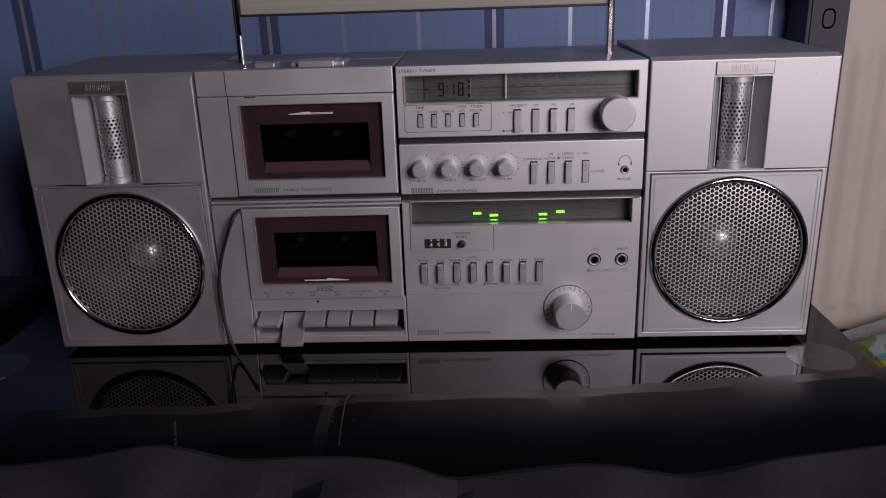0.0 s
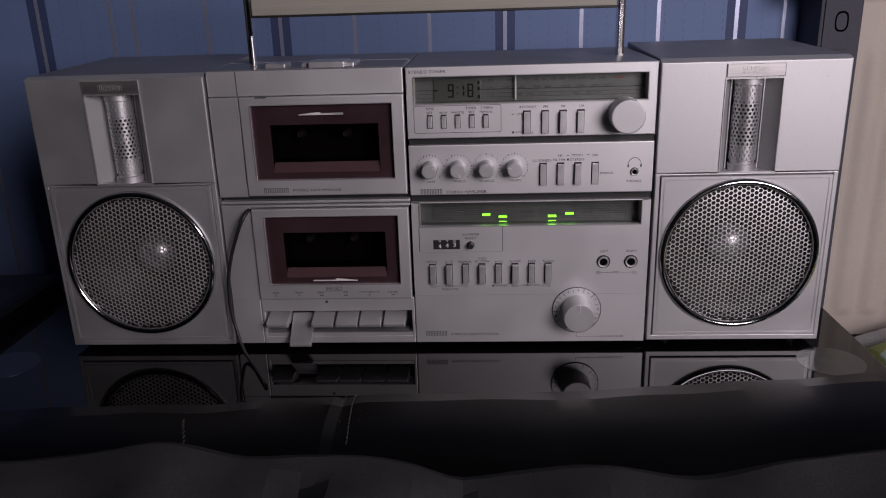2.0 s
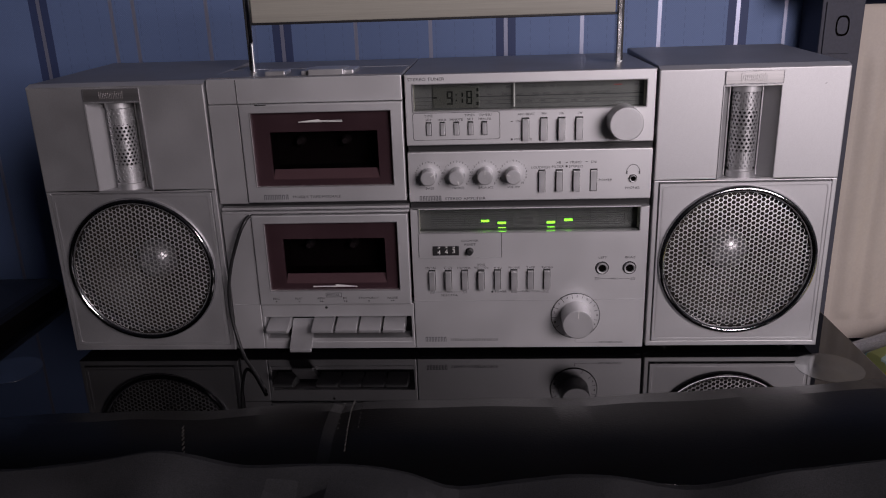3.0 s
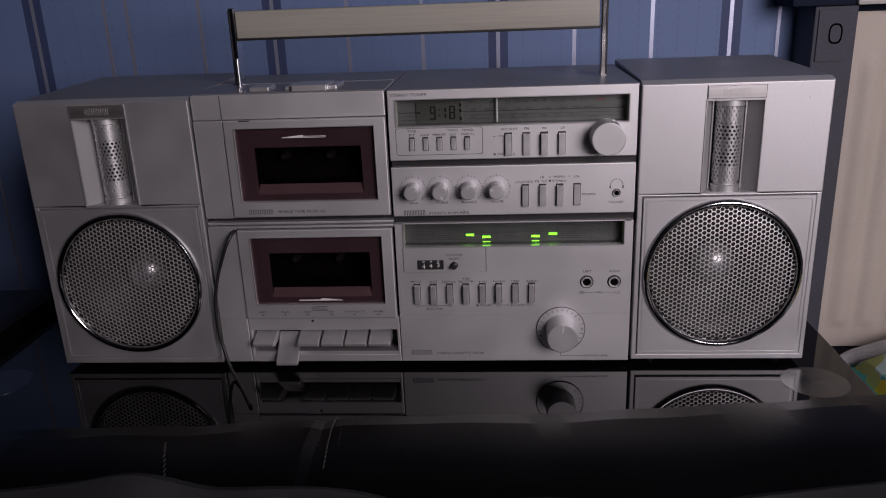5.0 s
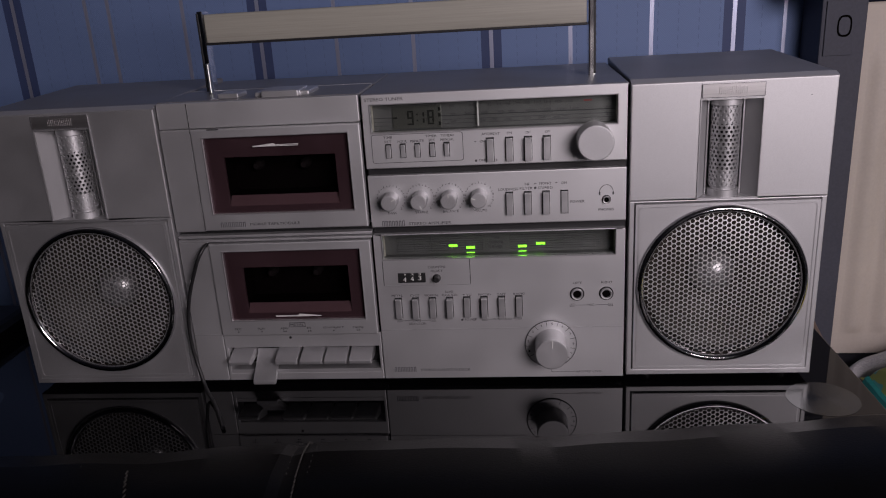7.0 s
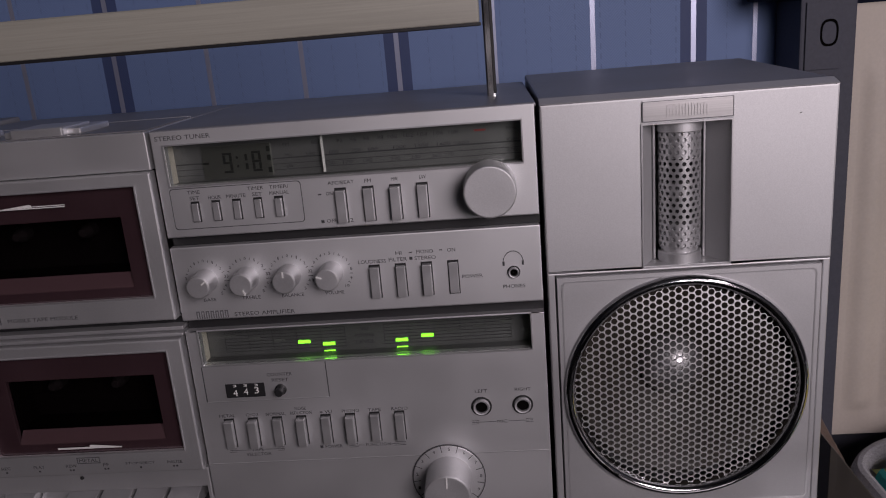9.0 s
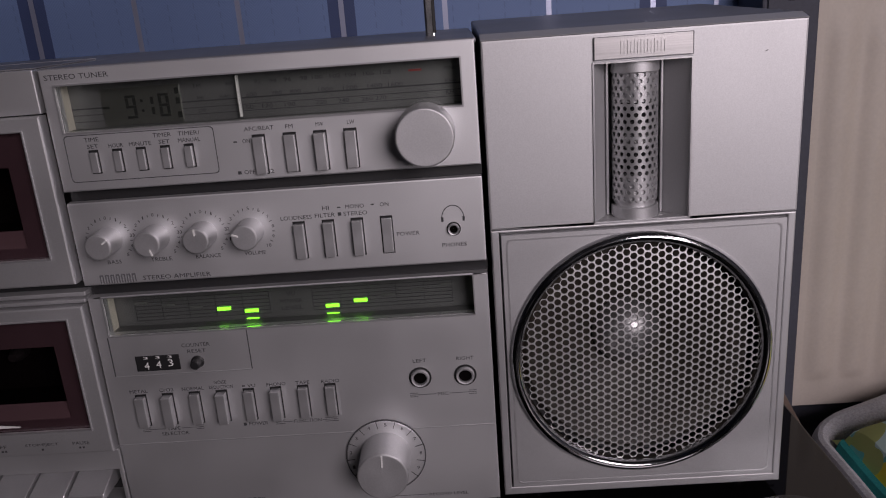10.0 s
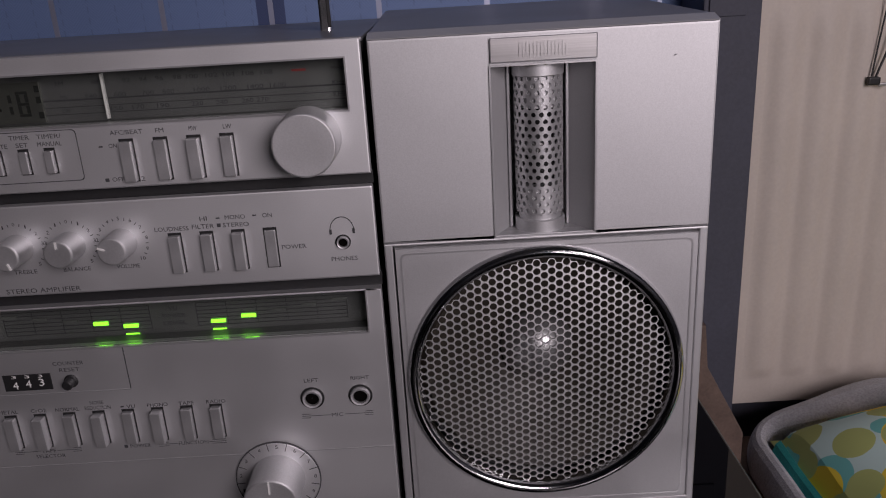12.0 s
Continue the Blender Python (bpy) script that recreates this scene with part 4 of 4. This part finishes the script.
# amplifier
AMP = part("amplifier_panel", box(-0.038, 0.18, 0.0, 0.006, 0.1535, 0.1995, 0.0008), panel_silver, unit)
for i, (x, s, ang) in enumerate(((-0.0192, "BASS", 55), (0.0062, "TREBLE", 160), (0.0316, "BALANCE", 0), (0.0568, "VOLUME", -70))):
    knob("control_knob", x, 0.1785, 0.0069, 0.0145, AMP, ang)
    lettering(AMP, s, x + 0.0005, 0.1662, len(s) * 0.0019, 0.0021)
    for k in range(11):
        a = radians(-135 + 27 * k)
        n = str(k) if s == "VOLUME" else str(abs(k - 5))
        lettering(AMP, n, x + 0.0121 * math.sin(a), 0.1785 + 0.0121 * math.cos(a), 0.0006 if n == "1" else 0.0012 * len(n), 0.0018)
        if k < 10:
            a += radians(13.5)
            bm = box(-0.00016, 0.00016, -0.0002, 0.0003, 0.0112, 0.0126)
            bmesh.ops.transform(bm, matrix=Matrix.Translation((x, 0, 0.1785)) @ Matrix.Rotation(a, 4, "Y"), verts=bm.verts[:])
            part("tick", bm, ink, AMP, smooth=False)
button_row(AMP, [0.0825, 0.098, 0.1133, 0.1287], 0.1712, 0.0053, 0.0188, (0.0035, 0.0035, 0.004, 0.0015))
for s, x, z, w in (("LOUDNESS", 0.0815, 0.1838, 0.0165), ("HI", 0.0975, 0.188, 0.0035), ("FILTER", 0.0968, 0.1842, 0.0107), ("MONO", 0.1128, 0.188, 0.0098), ("STEREO", 0.1128, 0.1842, 0.0125),
                   ("ON", 0.1283, 0.188, 0.0046), ("POWER", 0.1395, 0.1713, 0.012), ("PHONES", 0.1635, 0.1636, 0.0128)):
    lettering(AMP, s, x, z, w, 0.0022)
for x, z, h in ((0.1045, 0.1876, 0.0006), (0.1045, 0.1834, 0.0018), (0.1222, 0.188, 0.0006)):
    part("mark", box(x - 0.0009, x + 0.0009, -0.0002, 0.0003, z, z + h), ink, AMP, smooth=False)
lettering(AMP, "STEREO AMPLIFIER", -0.0052, 0.1562, 0.037, 0.0024, align="l")
bars_logo(AMP, -0.0285, -0.008, 0.1545, 0.1592, -0.0001, mark_grey)


def jack(parent, x, z, r):
    j = part("jack_socket", lathe([(r * 0.68, 0.003), (r * 0.68, -0.001), (r * 0.74, -0.0022), (r * 0.92, -0.0024), (r, -0.0012), (r, 0.0005)], 32, (x, 0, z)), knob_metal, parent, "round metal jack socket")
    part("collar", lathe([(r * 1.0, -0.0003), (r * 1.22, -0.0003), (r * 1.22, 0.0008)], 32, (x, 0, z)), dark_gap, j)
    part("bore", lathe([(0.0001, -0.0004), (r * 0.67, -0.0004), (r * 0.67, -0.0008)], 32, (x, 0, z)), cavity, j)


jack(AMP, 0.1636, 0.1722, 0.0031)
arc = bmesh.new()
for k in range(24):
    a = radians(180 * k / 23)
    b = radians(180 * (k + 1) / 23)
    if k < 23:
        vs = [arc.verts.new((0.1636 + r * math.cos(t), -0.0002, 0.178 + r * math.sin(t) * 1.2)) for r, t in ((0.0056, a), (0.0056, b), (0.006, b), (0.006, a))]
        arc.faces.new(vs)
box(0.1574, 0.1586, -0.0002, 0.0003, 0.1763, 0.1788, bm=arc)
box(0.1686, 0.1698, -0.0002, 0.0003, 0.1763, 0.1788, bm=arc)
part("headphone_mark", arc, ink, AMP, smooth=False)

# deck panel with the level meter
DECK = part("deck_panel", plate_with_hole((-0.038, 0.18, BOT, 0.1465), (-0.0302, 0.1718, 0.1235, 0.1463), 0.0, 0.006, 0.0006), panel_silver, unit)
part("meter_rim", plate_with_hole((-0.0309, 0.1725, 0.1228, 0.1464), (-0.0302, 0.1718, 0.1235, 0.14635), -0.0007, 0.0005), silver_trim, DECK, smooth=False)
part("meter_well", join(box(-0.0307, -0.0302, 0.0061, 0.0135, 0.1235, 0.1463), box(0.1718, 0.1723, 0.0061, 0.0135, 0.1235, 0.1463)), well_sheen, unit, "side walls of the meter window, bright reflection painted pale", smooth=False)
part("well_ledge", box(-0.0307, 0.1723, 0.0061, 0.0135, 0.1225, 0.1234), scale_plate, unit, smooth=False)
VU = part("level_meter", box(-0.032, 0.1735, 0.0105, 0.0125, 0.1222, 0.1464), scale_plate, unit, "grey level meter plate with lit green bars", smooth=False)
pane = part("meter_window", box(-0.0301, 0.1717, 0.0012, 0.002, 0.1236, 0.1462), clear, unit, "clear acrylic window", smooth=False)
pane.visible_shadow = False
for x0, x1 in ((-0.0185, 0.0565), (0.0805, 0.1575)):
    for k in range(7):
        z = 0.1298 + 0.0021 * k
        part("meter_line", box(x0, x1, 0.0101, 0.0106, z, z + 0.00025), ink, VU, smooth=False)
    for k in range(6):
        x = x0 + (x1 - x0) * k / 5
        part("meter_line", box(x - 0.00012, x + 0.00012, 0.0101, 0.0106, 0.1298, 0.1424), ink, VU, smooth=False)
for k in range(5):
    for x in (0.046 - 0.0152 * k, 0.091 + 0.0158 * k):
        z = 0.1312 + 0.0021 * k
        lit = k < 2
        part("bar_or_reflection", box(x - 0.0037, x + 0.0037, 0.0096, 0.0106, z, z + 0.0017), led_green if lit else led_off, VU, "glowing green bar and modelled reflection" if lit else "", smooth=False)
        # reflection of the first lit bar, modelled as a thinner glowing strip below
        if k == 0:
            part("bar_or_reflection", box(x - 0.0034, x + 0.0034, 0.0098, 0.0106, z - 0.0042, z - 0.0035), led_green, VU, "glowing green bar and modelled reflection", smooth=False)
for s, z in (("VU", 0.1405), ("POWER", 0.1363), ("LEVEL", 0.1322)):
    lettering(VU, s, 0.0687, z, len(s) * 0.0024, 0.0022, 0.0103)
part("group_line", box(-0.0318, -0.0312, -0.0002, 0.0003, 0.099, 0.1225), ink, DECK, smooth=False)
part("group_line", box(0.0457, 0.0462, -0.0002, 0.0003, 0.099, 0.1225), ink, DECK, smooth=False)
part("group_line", box(-0.0315, 0.046, -0.0002, 0.0003, 0.0984, 0.0988), silver_trim, DECK, smooth=False)
CN = part("tape_counter", box(-0.0185, 0.0062, -0.0005, 0.003, 0.1013, 0.1105, 0.0003), dark_gap, DECK, "black three-digit tape counter")
for i, s in enumerate("443"):
    part("digit", text_mesh(s, -0.0125 + 0.0068 * i, 0.1046 + 0.0006 * i, 0.0028, 0.0042, -0.0007, white_ink), None, CN)
    part("digit", text_mesh("3", -0.0125 + 0.0068 * i, 0.1094, 0.0026, 0.0016, -0.0007, white_ink), None, CN)
part("reset_button", capped([(0.0036, 0.002), (0.0036, -0.0006), (0.0028, -0.001), (0.0026, -0.0055), (0.0021, -0.006)], 28, (0.0162, 0, 0.1053)), dark_gap, DECK, "small black reset button")
lettering(DECK, "COUNTER", 0.0165, 0.1155, 0.0158, 0.0022)
lettering(DECK, "RESET", 0.0165, 0.1118, 0.0105, 0.0021)
deck_x = [-0.0198 + 0.01541 * k for k in range(8)]
button_row(DECK, deck_x, 0.0768, 0.0052, 0.0182, (0.0042, 0.0055, 0.0035, 0.0055, 0.0035, 0.0055, 0.0035, 0.0035))
for s, x, z, w in (("METAL", -0.0205, 0.089, 0.0102), ("CrO2", -0.0046, 0.089, 0.008), ("NORMAL", 0.0105, 0.0888, 0.0125), ("NOISE", 0.0265, 0.0918, 0.007), ("REDUCTION", 0.0265, 0.0888, 0.0135),
                   ("VU", 0.0438, 0.0885, 0.0045), ("PHONO", 0.0578, 0.0885, 0.0108), ("TAPE", 0.0728, 0.0885, 0.008), ("RADIO", 0.0885, 0.0885, 0.0102),
                   ("TAPE", -0.0045, 0.0645, 0.0078), ("SELECTOR", -0.004, 0.0613, 0.0158), ("POWER", 0.0447, 0.0645, 0.011), ("FUNCTION", 0.073, 0.0645, 0.0158),
                   ("LEFT", 0.1395, 0.0975, 0.0075), ("RIGHT", 0.1648, 0.0975, 0.0096), ("MIC", 0.1512, 0.0765, 0.006)):
    lettering(DECK, s, x, z, w, 0.0021)
for x0, x1 in ((-0.0225, -0.0178), (0.0085, 0.013), (0.0545, 0.06), (0.083, 0.0905), (0.1325, 0.137), (0.1658, 0.1702)):
    z = 0.0765 if x0 > 0.13 else 0.0645
    for k in (-1, 0, 1):
        part("mark", box(x0, x1, -0.0002, 0.0003, z + k * 0.0011 - 0.0001, z + k * 0.0011 + 0.00015), ink, DECK, smooth=False)
for x0, x1, z in ((-0.0178, -0.009, 0.0645), (0.0, 0.0085, 0.0645), (0.06, 0.0645, 0.0645), (0.0815, 0.083, 0.0645), (0.137, 0.1475, 0.0765), (0.155, 0.1658, 0.0765)):
    part("mark", box(x0, x1, -0.0002, 0.0003, z - 0.0001, z + 0.00015), ink, DECK, smooth=False)
part("mark", box(0.0385, 0.0402, -0.0002, 0.0003, 0.0882, 0.0889), ink, DECK, smooth=False)
part("mark", box(0.036, 0.0378, -0.0002, 0.0003, 0.0636, 0.0654), ink, DECK, smooth=False)
jack(DECK, 0.1391, 0.0872, 0.0052)
jack(DECK, 0.1643, 0.0872, 0.0052)
part("panel_seam", box(-0.0378, 0.1798, -0.0002, 0.0004, 0.0552, 0.0556), silver_trim, DECK, smooth=False)
dial = part("record_dial", capped([(0.0228, 0.001), (0.0228, -0.0006), (0.0222, -0.001)], 64, (0.1155, 0, 0.0392)), panel_silver, DECK, "silver dial ring with numbers")
part("dial_line", lathe([(0.0226, -0.0011), (0.0231, -0.0011), (0.0231, 0.0002)], 64, (0.1155, 0, 0.0392)), ink, dial, smooth=False)
for k in range(11):
    a = radians(-140 + 28 * k + 4)
    tx, tz = 0.1155 + 0.0202 * math.sin(a), 0.0392 + 0.0202 * math.cos(a)
    if 0 < k < 10:
        part("lettering", text_mesh(str(k), tx, tz, 0.0014, 0.0021, -0.00115, ink), None, dial)
    a += radians(14)
    bm = box(-0.00018, 0.00018, -0.0012, -0.0008, 0.018, 0.0224)
    bmesh.ops.transform(bm, matrix=Matrix.Translation((0.1155, 0, 0.0392)) @ Matrix.Rotation(a, 4, "Y"), verts=bm.verts[:])
    part("tick", bm, ink, dial, smooth=False)
knob("record_knob", 0.1155, 0.0398, 0.0142, 0.0235, DECK, 2, "turned aluminium record level knob")
lettering(DECK, "STEREO CASSETTE DECK", -0.0042, 0.0145, 0.0462, 0.0025, align="l")
bars_logo(DECK, -0.0285, -0.0075, 0.0128, 0.0178, -0.0001, mark_grey)
lettering(DECK, "RECORD LEVEL", 0.1385, 0.0112, 0.023, 0.0019, align="l")
part("mark", box(0.1157, 0.116, -0.0002, 0.0003, 0.0112, 0.0148), ink, DECK, smooth=False)
part("mark", box(0.1157, 0.1375, -0.0002, 0.0003, 0.0112, 0.0114), ink, DECK, smooth=False)


# cassette bays
def cassette_door(parent, z0, z1, win, inner, lip_z, arrow_z, yf, hub_z):
    """win: the window's x0, x1, z0, z1; inner: the dark opening in its smoked panel."""
    d = part("cassette_door", plate_with_hole((-0.187, -0.0405, z0, z1), win, yf, yf + 0.008, 0.0009), panel_silver, parent, "silver cassette door with a smoked window")
    part("window_rim", plate_with_hole((win[0] - 0.0006, win[1] + 0.0006, win[2] - 0.0006, win[3] + 0.0006), win, yf - 0.0006, yf + 0.0004), silver_trim, d, smooth=False)
    part("smoked_panel", plate_with_hole((win[0], win[1], win[2], win[3]), (inner[0], inner[1], lip_z, inner[3]), yf + 0.0045, yf + 0.0075, 0.0004), maroon, d, "dull maroon plastic window panel")
    well = bmesh.new()
    x0, x1, a, b = inner
    for q in ((x0 - 0.001, x0, a, b), (x1, x1 + 0.001, a, b), (x0 - 0.001, x1 + 0.001, b, b + 0.001), (x0 - 0.001, x1 + 0.001, a - 0.001, a)):
        box(q[0], q[1], yf + 0.0095, yf + 0.03, q[2], q[3], bm=well)
    box(x0 - 0.001, x1 + 0.001, yf + 0.03, yf + 0.031, a - 0.001, b + 0.001, bm=well)
    part("cassette_well", well, cavity, d, "dark empty cassette well", smooth=False)
    lip = bmesh.new()
    vs = [lip.verts.new(p) for p in ((x0, yf + 0.0044, lip_z), (x1, yf + 0.0044, lip_z), (x1 - 0.001, yf + 0.009, a), (x0 + 0.001, yf + 0.009, a), (x0, yf + 0.0046, lip_z - 0.0012), (x1, yf + 0.0046, lip_z - 0.0012))]
    lip.faces.new(vs[:4]), lip.faces.new((vs[0], vs[4], vs[5], vs[1]))
    part("lip", lip, maroon_lip, d, "lighter sloping lip")
    for hx in (-0.139, -0.0965):
        part("spindle", capped([(0.0044, yf + 0.0295), (0.0044, yf + 0.022), (0.0025, yf + 0.017)], 12, (hx, 0, hub_z)), hub_grey, d)
    pane = part("window", box(win[0] + 0.0002, win[1] - 0.0002, yf + 0.0016, yf + 0.0024, win[2] + 0.0002, win[3] - 0.0002), smoked, d, "smoked acrylic pane", smooth=False)
    pane.visible_shadow = False
    return d


def arrow(parent, x0, x1, z, y, flip):
    """A long thin arrow: a line with a wedge at one end."""
    bm = bmesh.new()
    mid = (x0 + x1) / 2
    box(x0, x1, y, y + 0.0003, z - 0.0009, z - 0.0004, bm=bm)
    if flip:
        pts = ((mid, z - 0.0003), (x1, z - 0.0003), (mid + 0.002, z + 0.0016), (mid + 0.0005, z + 0.0015))
        box(x0, mid, y, y + 0.0003, z - 0.0003, z + 0.0002, bm=bm)
    else:
        pts = ((x0, z - 0.0003), (mid, z - 0.0003), (mid - 0.0005, z + 0.0015), (mid - 0.002, z + 0.0016))
        box(mid, x1, y, y + 0.0003, z + 0.0001, z + 0.0006, bm=bm)
    f = bm.faces.new([bm.verts.new((x, y, q)) for x, q in pts])
    r = bmesh.ops.extrude_face_region(bm, geom=[f])
    bmesh.ops.translate(bm, vec=(0, 0.0003, 0), verts=[v for v in r["geom"] if isinstance(v, bmesh.types.BMVert)])
    return part("arrow", bm, white_ink, parent, "white printed arrow", smooth=False)


# lower deck
LOW = part("deck_front", box(UX0, -0.188, 0.0, 0.045, BOT, 0.1445, 0.0008), panel_silver, unit, "silver front column")
low = cassette_door(unit, 0.0535, 0.1432, (-0.1755, -0.0505, 0.0685, 0.1357), (-0.1605, -0.0635, 0.0828, 0.1188), 0.0747, 0.0725, -0.003, 0.108)
arrow(low, -0.134, -0.0915, 0.0726, -0.0021, True)
for s, x, w in (("REC", -0.171, 0.0062), ("PLAY", -0.1487, 0.0072), ("REW", -0.127, 0.0072), ("FF", -0.1038, 0.004), ("STOP/EJECT", -0.0812, 0.0195), ("PAUSE", -0.0583, 0.0098)):
    lettering(low, s, x, 0.0603, w, 0.0021, -0.0031)
    for dx in ((-0.001, 0.001) if s in ("REW", "FF", "PAUSE") else (0,)):
        part("mark", box(x + dx - 0.0006, x + dx + 0.0006, -0.0032, -0.0027, 0.0568, 0.0579), ink, low, smooth=False)
lettering(low, "METAL", -0.1148, 0.0638, 0.0125, 0.0024, -0.0031)
part("group_line", outline([(-0.1222, 0.0618), (-0.1074, 0.0618), (-0.1074, 0.0658), (-0.1222, 0.0658)], 0.0002, -0.0032, -0.0028), ink, low, smooth=False)
KT = part("key_tray", plate_with_hole((-0.1875, -0.0388, BOT, 0.0532), (-0.1845, -0.0415, 0.0135, 0.0398), 0.0, 0.016, 0.0006), panel_silver, unit)
part("tray_back", box(-0.186, -0.04, 0.0162, 0.0175, 0.012, 0.041), dark_gap, KT, smooth=False)
part("tray_floor", box(-0.1844, -0.0416, 0.0, 0.0162, 0.0136, 0.0172), panel_silver, KT, smooth=False)
part("small_lamp", capped([(0.0013, 0.0), (0.0012, -0.0006), (0.0008, -0.0008)], 16, (-0.1235, 0, 0.0497)), dark_gap, KT)


def piano_key(x, pressed):
    w = 0.0209
    bm = bmesh.new()
    prof = [(0.012, 0.034), (-0.0125, 0.0128), (-0.0142, 0.0115), (-0.0142, 0.0085), (-0.011, 0.0085), (0.012, 0.028)] if pressed else [(0.014, 0.0395), (-0.0095, 0.0316), (-0.0113, 0.0308), (-0.0116, 0.0275), (-0.009, 0.0265), (0.014, 0.0268)]
    sides = [[bm.verts.new((x + sx * w / 2, y, z)) for y, z in prof] for sx in (-1, 1)]
    for i in range(len(prof)):
        j = (i + 1) % len(prof)
        bm.faces.new((sides[0][i], sides[0][j], sides[1][j], sides[1][i]))
    bm.faces.new(sides[0]), bm.faces.new(sides[1])
    bmesh.ops.bevel(bm, geom=[e for e in bm.edges if e.calc_length() < 0.03], offset=0.0005, segments=1, affect="EDGES")
    k = part("piano_key", bm, silver_key, KT, "pressed-down silver key" if pressed else "")
    if not pressed:
        part("key_line", box(x - w * 0.46, x + w * 0.46, -0.0121, -0.0112, 0.0281, 0.0304, 0.0003, 1), silver_trim, k, smooth=False)
    return k


for x, down in ((-0.1715, False), (-0.1495, True), (-0.1275, False), (-0.1042, False), (-0.0812, False), (-0.058, False)):
    piano_key(x, down)

# the removable tape module
mod = thing("tape_module", (-0.128, 0.04, 0.15), "removable silver cassette player module set into the stereo unit", "cassette player")
part("case_floor", box(-0.2152, -0.0405, 0.013, 0.0745, 0.1545, 0.1575, 0.0006), panel_silver, mod)
part("case_top", box(-0.2152, -0.0405, 0.0005, 0.0745, 0.2465, 0.2685, 0.0008), panel_silver, mod)
# added sheet: grey stands in for the dark wall reflected in the top
part("top_tone_sheet", box(-0.2148, -0.0409, 0.004, 0.0742, 0.2687, 0.2693, 0.0002, 1), top_grey, mod, "added grey sheet that darkens the case top")
part("case_back", box(-0.2145, -0.0412, 0.0345, 0.0447, 0.156, 0.247), dark_gap, mod, smooth=False)
part("side_column", box(-0.2152, -0.1882, -0.0005, 0.034, 0.1545, 0.2458, 0.0008), panel_silver, mod)
part("strip_joint", box(-0.1886, -0.1882, -0.0002, 0.001, 0.2472, 0.2678), dark_gap, mod, smooth=False)
upd = cassette_door(mod, 0.156, 0.2458, (-0.1775, -0.051, 0.171, 0.2385), (-0.1625, -0.0645, 0.1855, 0.2202), 0.1772, 0.23, -0.0035, 0.209)
arrow(upd, -0.1345, -0.0945, 0.2302, -0.0026, False)
part("latch_slot", box(-0.172, -0.162, -0.0042, -0.003, 0.2452, 0.246), dark_gap, upd, smooth=False)
part("column_seam", box(-0.2153, -0.1885, -0.0003, 0.0005, 0.0531, 0.0535), silver_trim, LOW, smooth=False)
lettering(upd, "MOBILE TAPE MODULE", -0.1452, 0.1612, 0.0445, 0.0024, -0.0036, align="l")
bars_logo(upd, -0.172, -0.1485, 0.159, 0.1635, -0.0036, mark_grey)
for z0, z1, y in ((0.1478, 0.1502, 0.001), (0.1446, 0.1466, -0.001)):
    part("rail", box(-0.2152, -0.0388, y, 0.04, z0, z1, 0.0005), panel_silver, unit)
part("rail_gap", box(-0.2148, -0.039, 0.008, 0.0445, 0.1503, 0.1544), dark_gap, unit, smooth=False)
# keys on the module's top
tk = part("top_key", box(-0.1320, -0.0845, 0.014, 0.05, 0.2686, 0.2728, 0.0012), silver_key, mod, "pale raised key bar")
part("key_tip", box(-0.1245, -0.0925, 0.008, 0.042, 0.2687, 0.2742, 0.001), silver_key, tk)
part("top_key", box(-0.1650, -0.1465, 0.014, 0.038, 0.2686, 0.273, 0.0012), silver_key, mod, "pale raised key bar")
part("top_seam", box(-0.2145, -0.0412, 0.0747, 0.0757, 0.2684, 0.2696), silver_key, unit, smooth=False)

# carrying handle
HY = 0.07
hd = part("handle_grip", box(-0.1862, 0.1528, HY - 0.008, HY + 0.008, 0.3128, 0.338, 0.0022, 3), handle_mat, unit, "beige-grey plastic grip")
part("grip_trim", box(-0.187, 0.1536, HY - 0.0078, HY + 0.0078, 0.3112, 0.3134, 0.0006), dark_gap, hd, "black lower trim")
for x, inner in ((-0.1895, 1), (0.1572, -1)):
    arm = part("handle_arm", box(x - 0.0028, x + 0.0028, HY - 0.007, HY + 0.007, 0.264, 0.341, 0.0012), arm_chrome, unit, "chrome handle arm")
    part("arm_rib", box(x - 0.0009 - 0.0025 * inner, x + 0.0009 - 0.0025 * inner, HY - 0.0075, HY - 0.0068, 0.27, 0.339, 0.0003, 1), dark_gap, arm)
part("handle_catch", capped([(0.0012, 0.2686), (0.0016, 0.2692), (0.0016, 0.2948), (0.0008, 0.2955)], 20, (-0.1876, HY - 0.0105, 0), "z"), catch_chrome, unit, "thin chrome catch")

# signal lead from the deck over the table
lead = thing("black_lead", (-0.2, -0.01, 0.0), "thin black lead hanging down the front onto the glass table", "lead")
tube_curve("cord", [(-0.1885, 0.004, 0.1435), (-0.192, -0.006, 0.139), (-0.2025, -0.009, 0.116), (-0.212, -0.0095, 0.085), (-0.2148, -0.0095, 0.062), (-0.2145, -0.0095, 0.044),
                    (-0.2105, -0.012, 0.024), (-0.203, -0.02, 0.007), (-0.191, -0.036, 0.0019), (-0.178, -0.058, 0.0019), (-0.167, -0.078, 0.0019)], 0.0017, rubber, lead)

# the printed plates sit 4 mm deeper in their wells, and are that much larger
for plate in (SC, VU):
    plate.matrix_basis = Matrix.Translation((-0.00043, 0.0038, -0.00646)) @ Matrix.Diagonal((1.0197, 1.0, 1.0197, 1.0))
